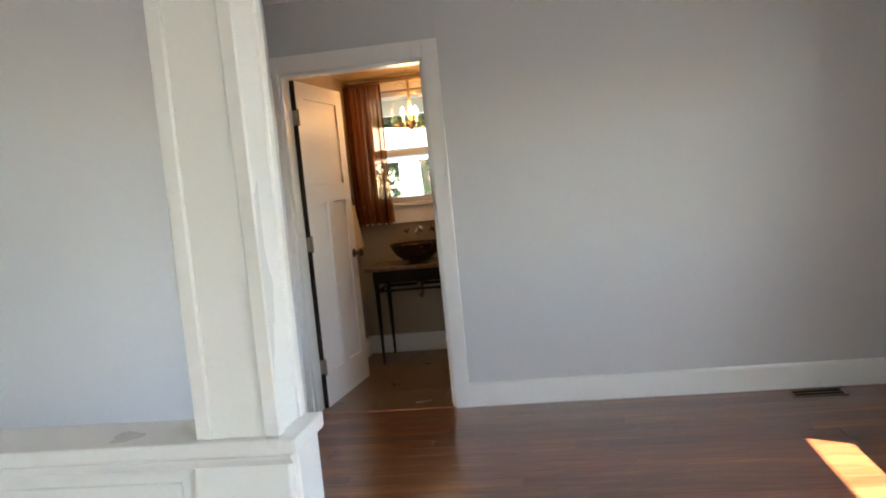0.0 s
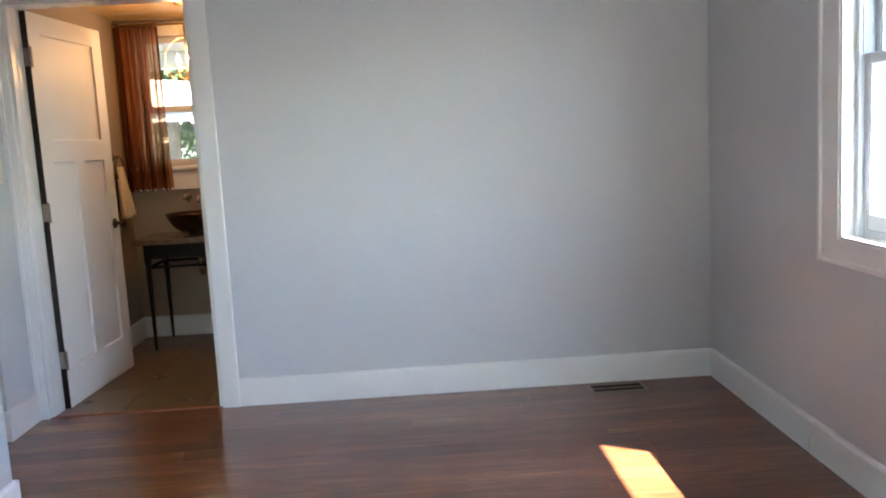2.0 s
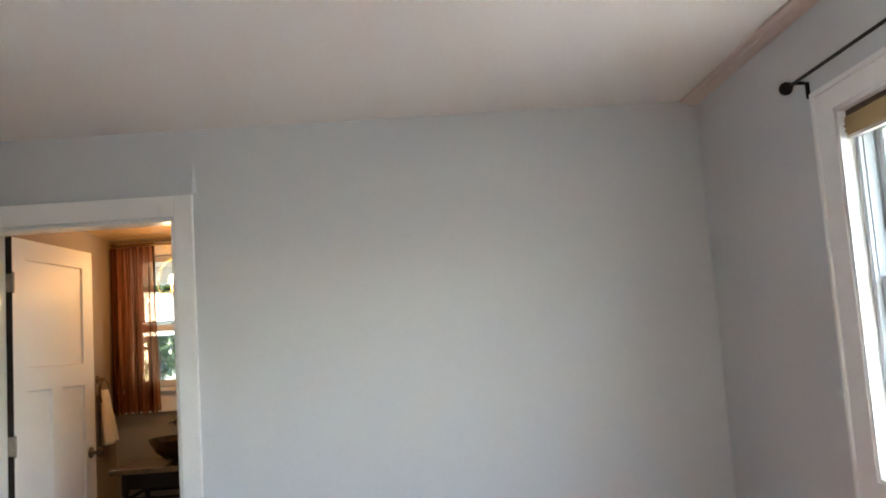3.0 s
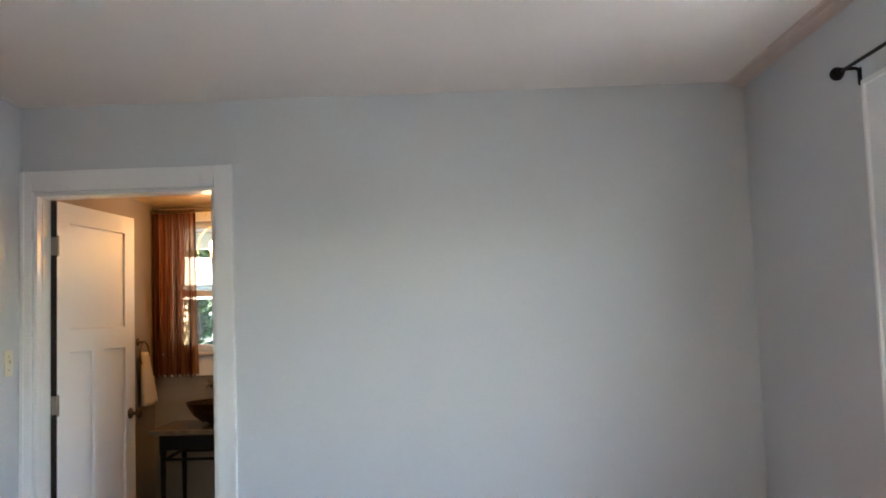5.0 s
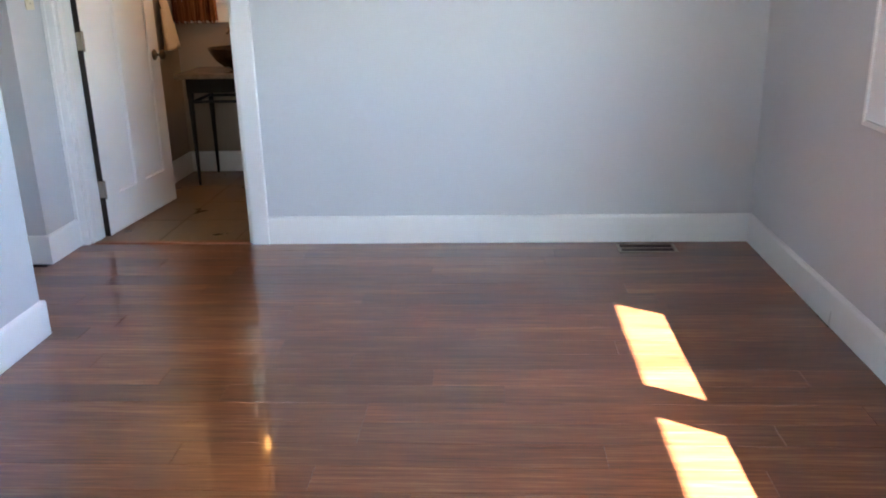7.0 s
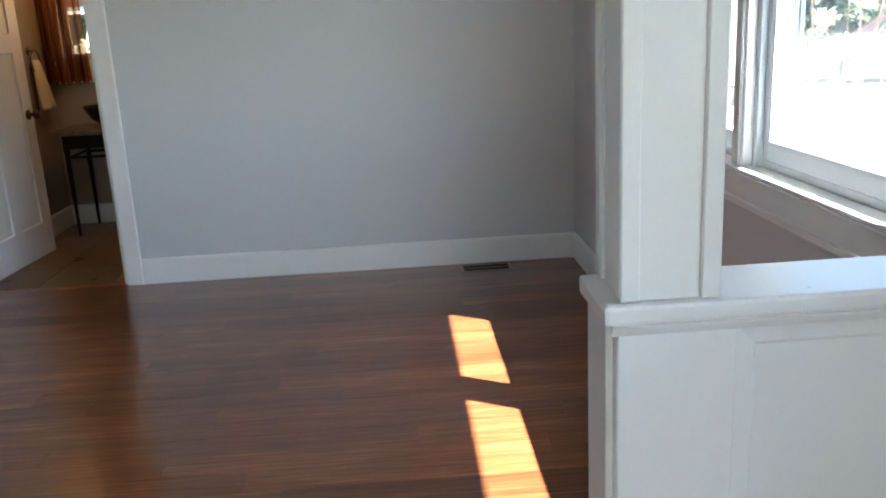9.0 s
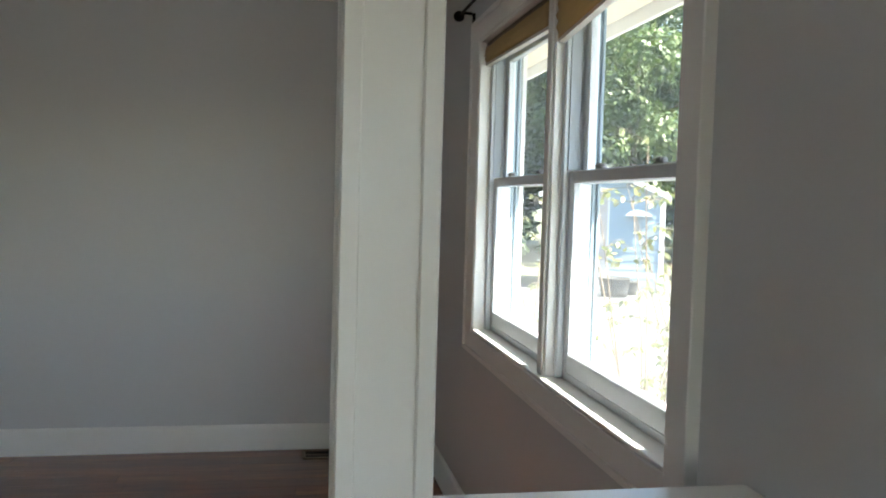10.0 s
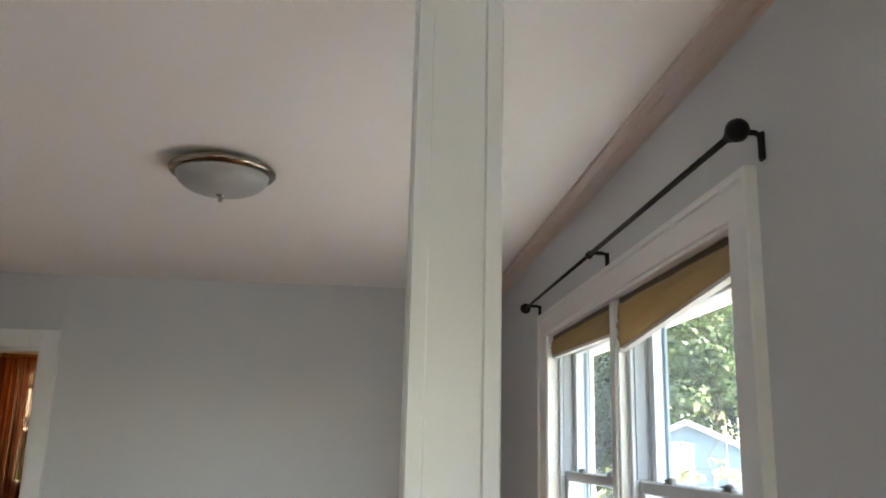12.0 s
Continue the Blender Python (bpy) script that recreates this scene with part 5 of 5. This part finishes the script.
def sapling(place, stems, seed, label, lean=(0, 0)):
    """A thin young shrub: bare curving stems with sparse drooping leaves."""
    rng = random.Random(seed)
    s = thing("shrub", (*place, GROUND + 0.0), label, "shrub")
    verts, faces = [], []
    for k in range(stems):
        a = rng.uniform(0, 6.28)
        h = rng.uniform(1.35, 2.15)
        r = rng.uniform(0.15, 0.5)
        pts = []
        for i in range(7):
            u = i / 6
            pts.append(Vector((0.06 * math.cos(a) + r * math.cos(a) * u ** 1.6 + lean[0] * u + 0.03 * math.sin(5 * u + k), 0.06 * math.sin(a) + r * math.sin(a) * u ** 1.6 + lean[1] * u, h * u)))
        stem = part("stem", tube(pts, [0.009, 0.008, 0.007, 0.006, 0.005, 0.0035, 0.002], 5), BARK, s, smooth=True)
        twig = []
        for i in range(2, 7):
            for _ in range(2):
                b = rng.uniform(0, 6.28); l = rng.uniform(0.08, 0.24)
                q = pts[i] + Vector((l * math.cos(b), l * math.sin(b), l * rng.uniform(-0.1, 0.6)))
                twig.append((pts[i], q))
        tb = bmesh.new()
        for p, q in twig: tube([p, (p + q) / 2 + Vector((0, 0, 0.015)), q], [0.003, 0.0025, 0.0015], 4, tb)
        part("twigs", tb, BARK, stem)
        for p, q in twig:
            for _ in range(rng.randint(3, 8)):
                o = p.lerp(q, rng.uniform(0.3, 1.05))
                d = Vector((rng.uniform(-1, 1), rng.uniform(-1, 1), rng.uniform(-1.3, 0.2))).normalized()
                w = d.cross(Vector((rng.uniform(-1, 1), rng.uniform(-1, 1), 0.5))).normalized()
                L = rng.uniform(0.035, 0.07)
                n0 = len(verts)
                verts += [o, o + d * L * 0.35 + w * L * 0.22, o + d * L * 0.7 + w * L * 0.17, o + d * L, o + d * L * 0.7 - w * L * 0.17, o + d * L * 0.35 - w * L * 0.22]
                faces.append(tuple(range(n0, n0 + 6)))
    me = bpy.data.meshes.new("leaves"); me.from_pydata(verts, [], faces); me.update(); me.materials.append(LEAF_YELLOW)
    ob = new("leaves", me); ob.parent = s
    return s


sapling((3.10, 5.0), 9, 8, "sparse yellow-green shrub close outside the window", (0.05, -0.1))
sapling((2.85, 6.3), 7, 15, "sparse yellow-green shrub close outside the window")
sapling((3.75, 5.7), 7, 30, "sparse yellow-green shrub close outside the window")


def porch():
    p = thing("carport", (-2.0, 11.5, GROUND), "white open carport with square posts", "carport")
    part("beam", box((-2.1, -0.95, 1.98), (2.3, -0.80, 2.14), 0.01), CARPORT, p)
    for x in (-1.9, 0.12, 2.0):
        part("post", box((x - 0.13, -0.94, 0), (x + 0.13, -0.81, 1.978), 0.008), CARPORT, p)
    gb = bmesh.new()
    q = [(-2.2, 2.145), (-0.7, 2.48), (2.4, 2.145)]
    ends = [[gb.verts.new((x, yy, z)) for x, z in q] for yy in (-1.0, 2.2)]
    gb.faces.new(ends[0]); gb.faces.new(ends[1][::-1])
    for i in range(3): gb.faces.new((ends[0][i], ends[0][(i + 1) % 3], ends[1][(i + 1) % 3], ends[1][i]))
    part("gable_roof", gb, CARPORT, p)
    return p


porch()
back_porch = thing("porch_roof", (0, 0, 0), "cream boarded porch ceiling outside the bathroom window", "porch roof", kind="structure")
part("porch_ceiling", box((-4.5, BATH_N + 0.17, 2.26), (1.9, 9.5, 2.30)), SOFFIT, back_porch)
part("porch_beam", box((-4.5, 9.36, 2.10), (1.9, 9.5, 2.258), 0.004), EXT_WHITE, back_porch)
part("porch_roof_deck", box((-4.6, BATH_N + 0.17, 2.305), (1.95, 9.7, 2.42)), ROOFING, back_porch)
structure(part("patio", box((-6, 7.2, GROUND), (2.5, 15.5, GROUND + 0.02)), CONCRETE), "pale concrete patio behind the bathroom", "patio")

# ================= floor boards and tiles =================
def board(x0, x1, y0, y1, parent, material, name, top=0.0, thick=0.0118, bevel=0.0007, gap=0.0003):
    x0, x1, y0, y1 = x0 + gap, x1 - gap, y0 + gap, y1 - gap
    b = top - thick
    v = [(x0, y0, b), (x1, y0, b), (x1, y1, b), (x0, y1, b),
         (x0, y0, top - bevel), (x1, y0, top - bevel), (x1, y1, top - bevel), (x0, y1, top - bevel),
         (x0 + bevel, y0 + bevel, top), (x1 - bevel, y0 + bevel, top), (x1 - bevel, y1 - bevel, top), (x0 + bevel, y1 - bevel, top)]
    f = [(0, 1, 5, 4), (1, 2, 6, 5), (2, 3, 7, 6), (3, 0, 4, 7), (4, 5, 9, 8), (5, 6, 10, 9), (6, 7, 11, 10), (7, 4, 8, 11), (8, 9, 10, 11)]
    me = bpy.data.meshes.new(name)
    me.from_pydata(v, [], f); me.update(); me.materials.append(material)
    ob = new(name, me); ob.parent = parent
    return ob


rng = random.Random(11)
BW = 0.1215
y = N_WALL
row = 0
while y > S_END + 0.02:
    y_lo = max(y - BW, S_END)
    left = HALL_END if y > 3.83 and y_lo < 4.69 else W_WALL
    if y_lo >= 4.60: left = STUB
    if 3.70 < y_lo < 4.65 or y > 3.83: left = min(left, STUB) if y_lo > 3.7 else left
    x = left - rng.uniform(0.0, 1.2)
    while x < E_WALL:
        x2 = x + rng.choice((0.92, 1.22, 1.22, 1.52, 1.83))
        a, b = max(x, left), min(x2, E_WALL)
        if b - a > 0.03: board(a, b, y_lo, y, floor, FLOORWOOD, "floor_board")
        x = x2
    y = y_lo
TS = 0.41
x = BATH_W
while x < BATH_E - 0.01:
    yy = N_WALL + 0.045
    while yy < BATH_N - 0.01:
        board(x, min(x + TS, BATH_E), yy, min(yy + TS, BATH_N), bath_floor, TILE, "floor_tile", 0.0, 0.0055, 0.0012, 0.0013)
        yy += TS
    x += TS
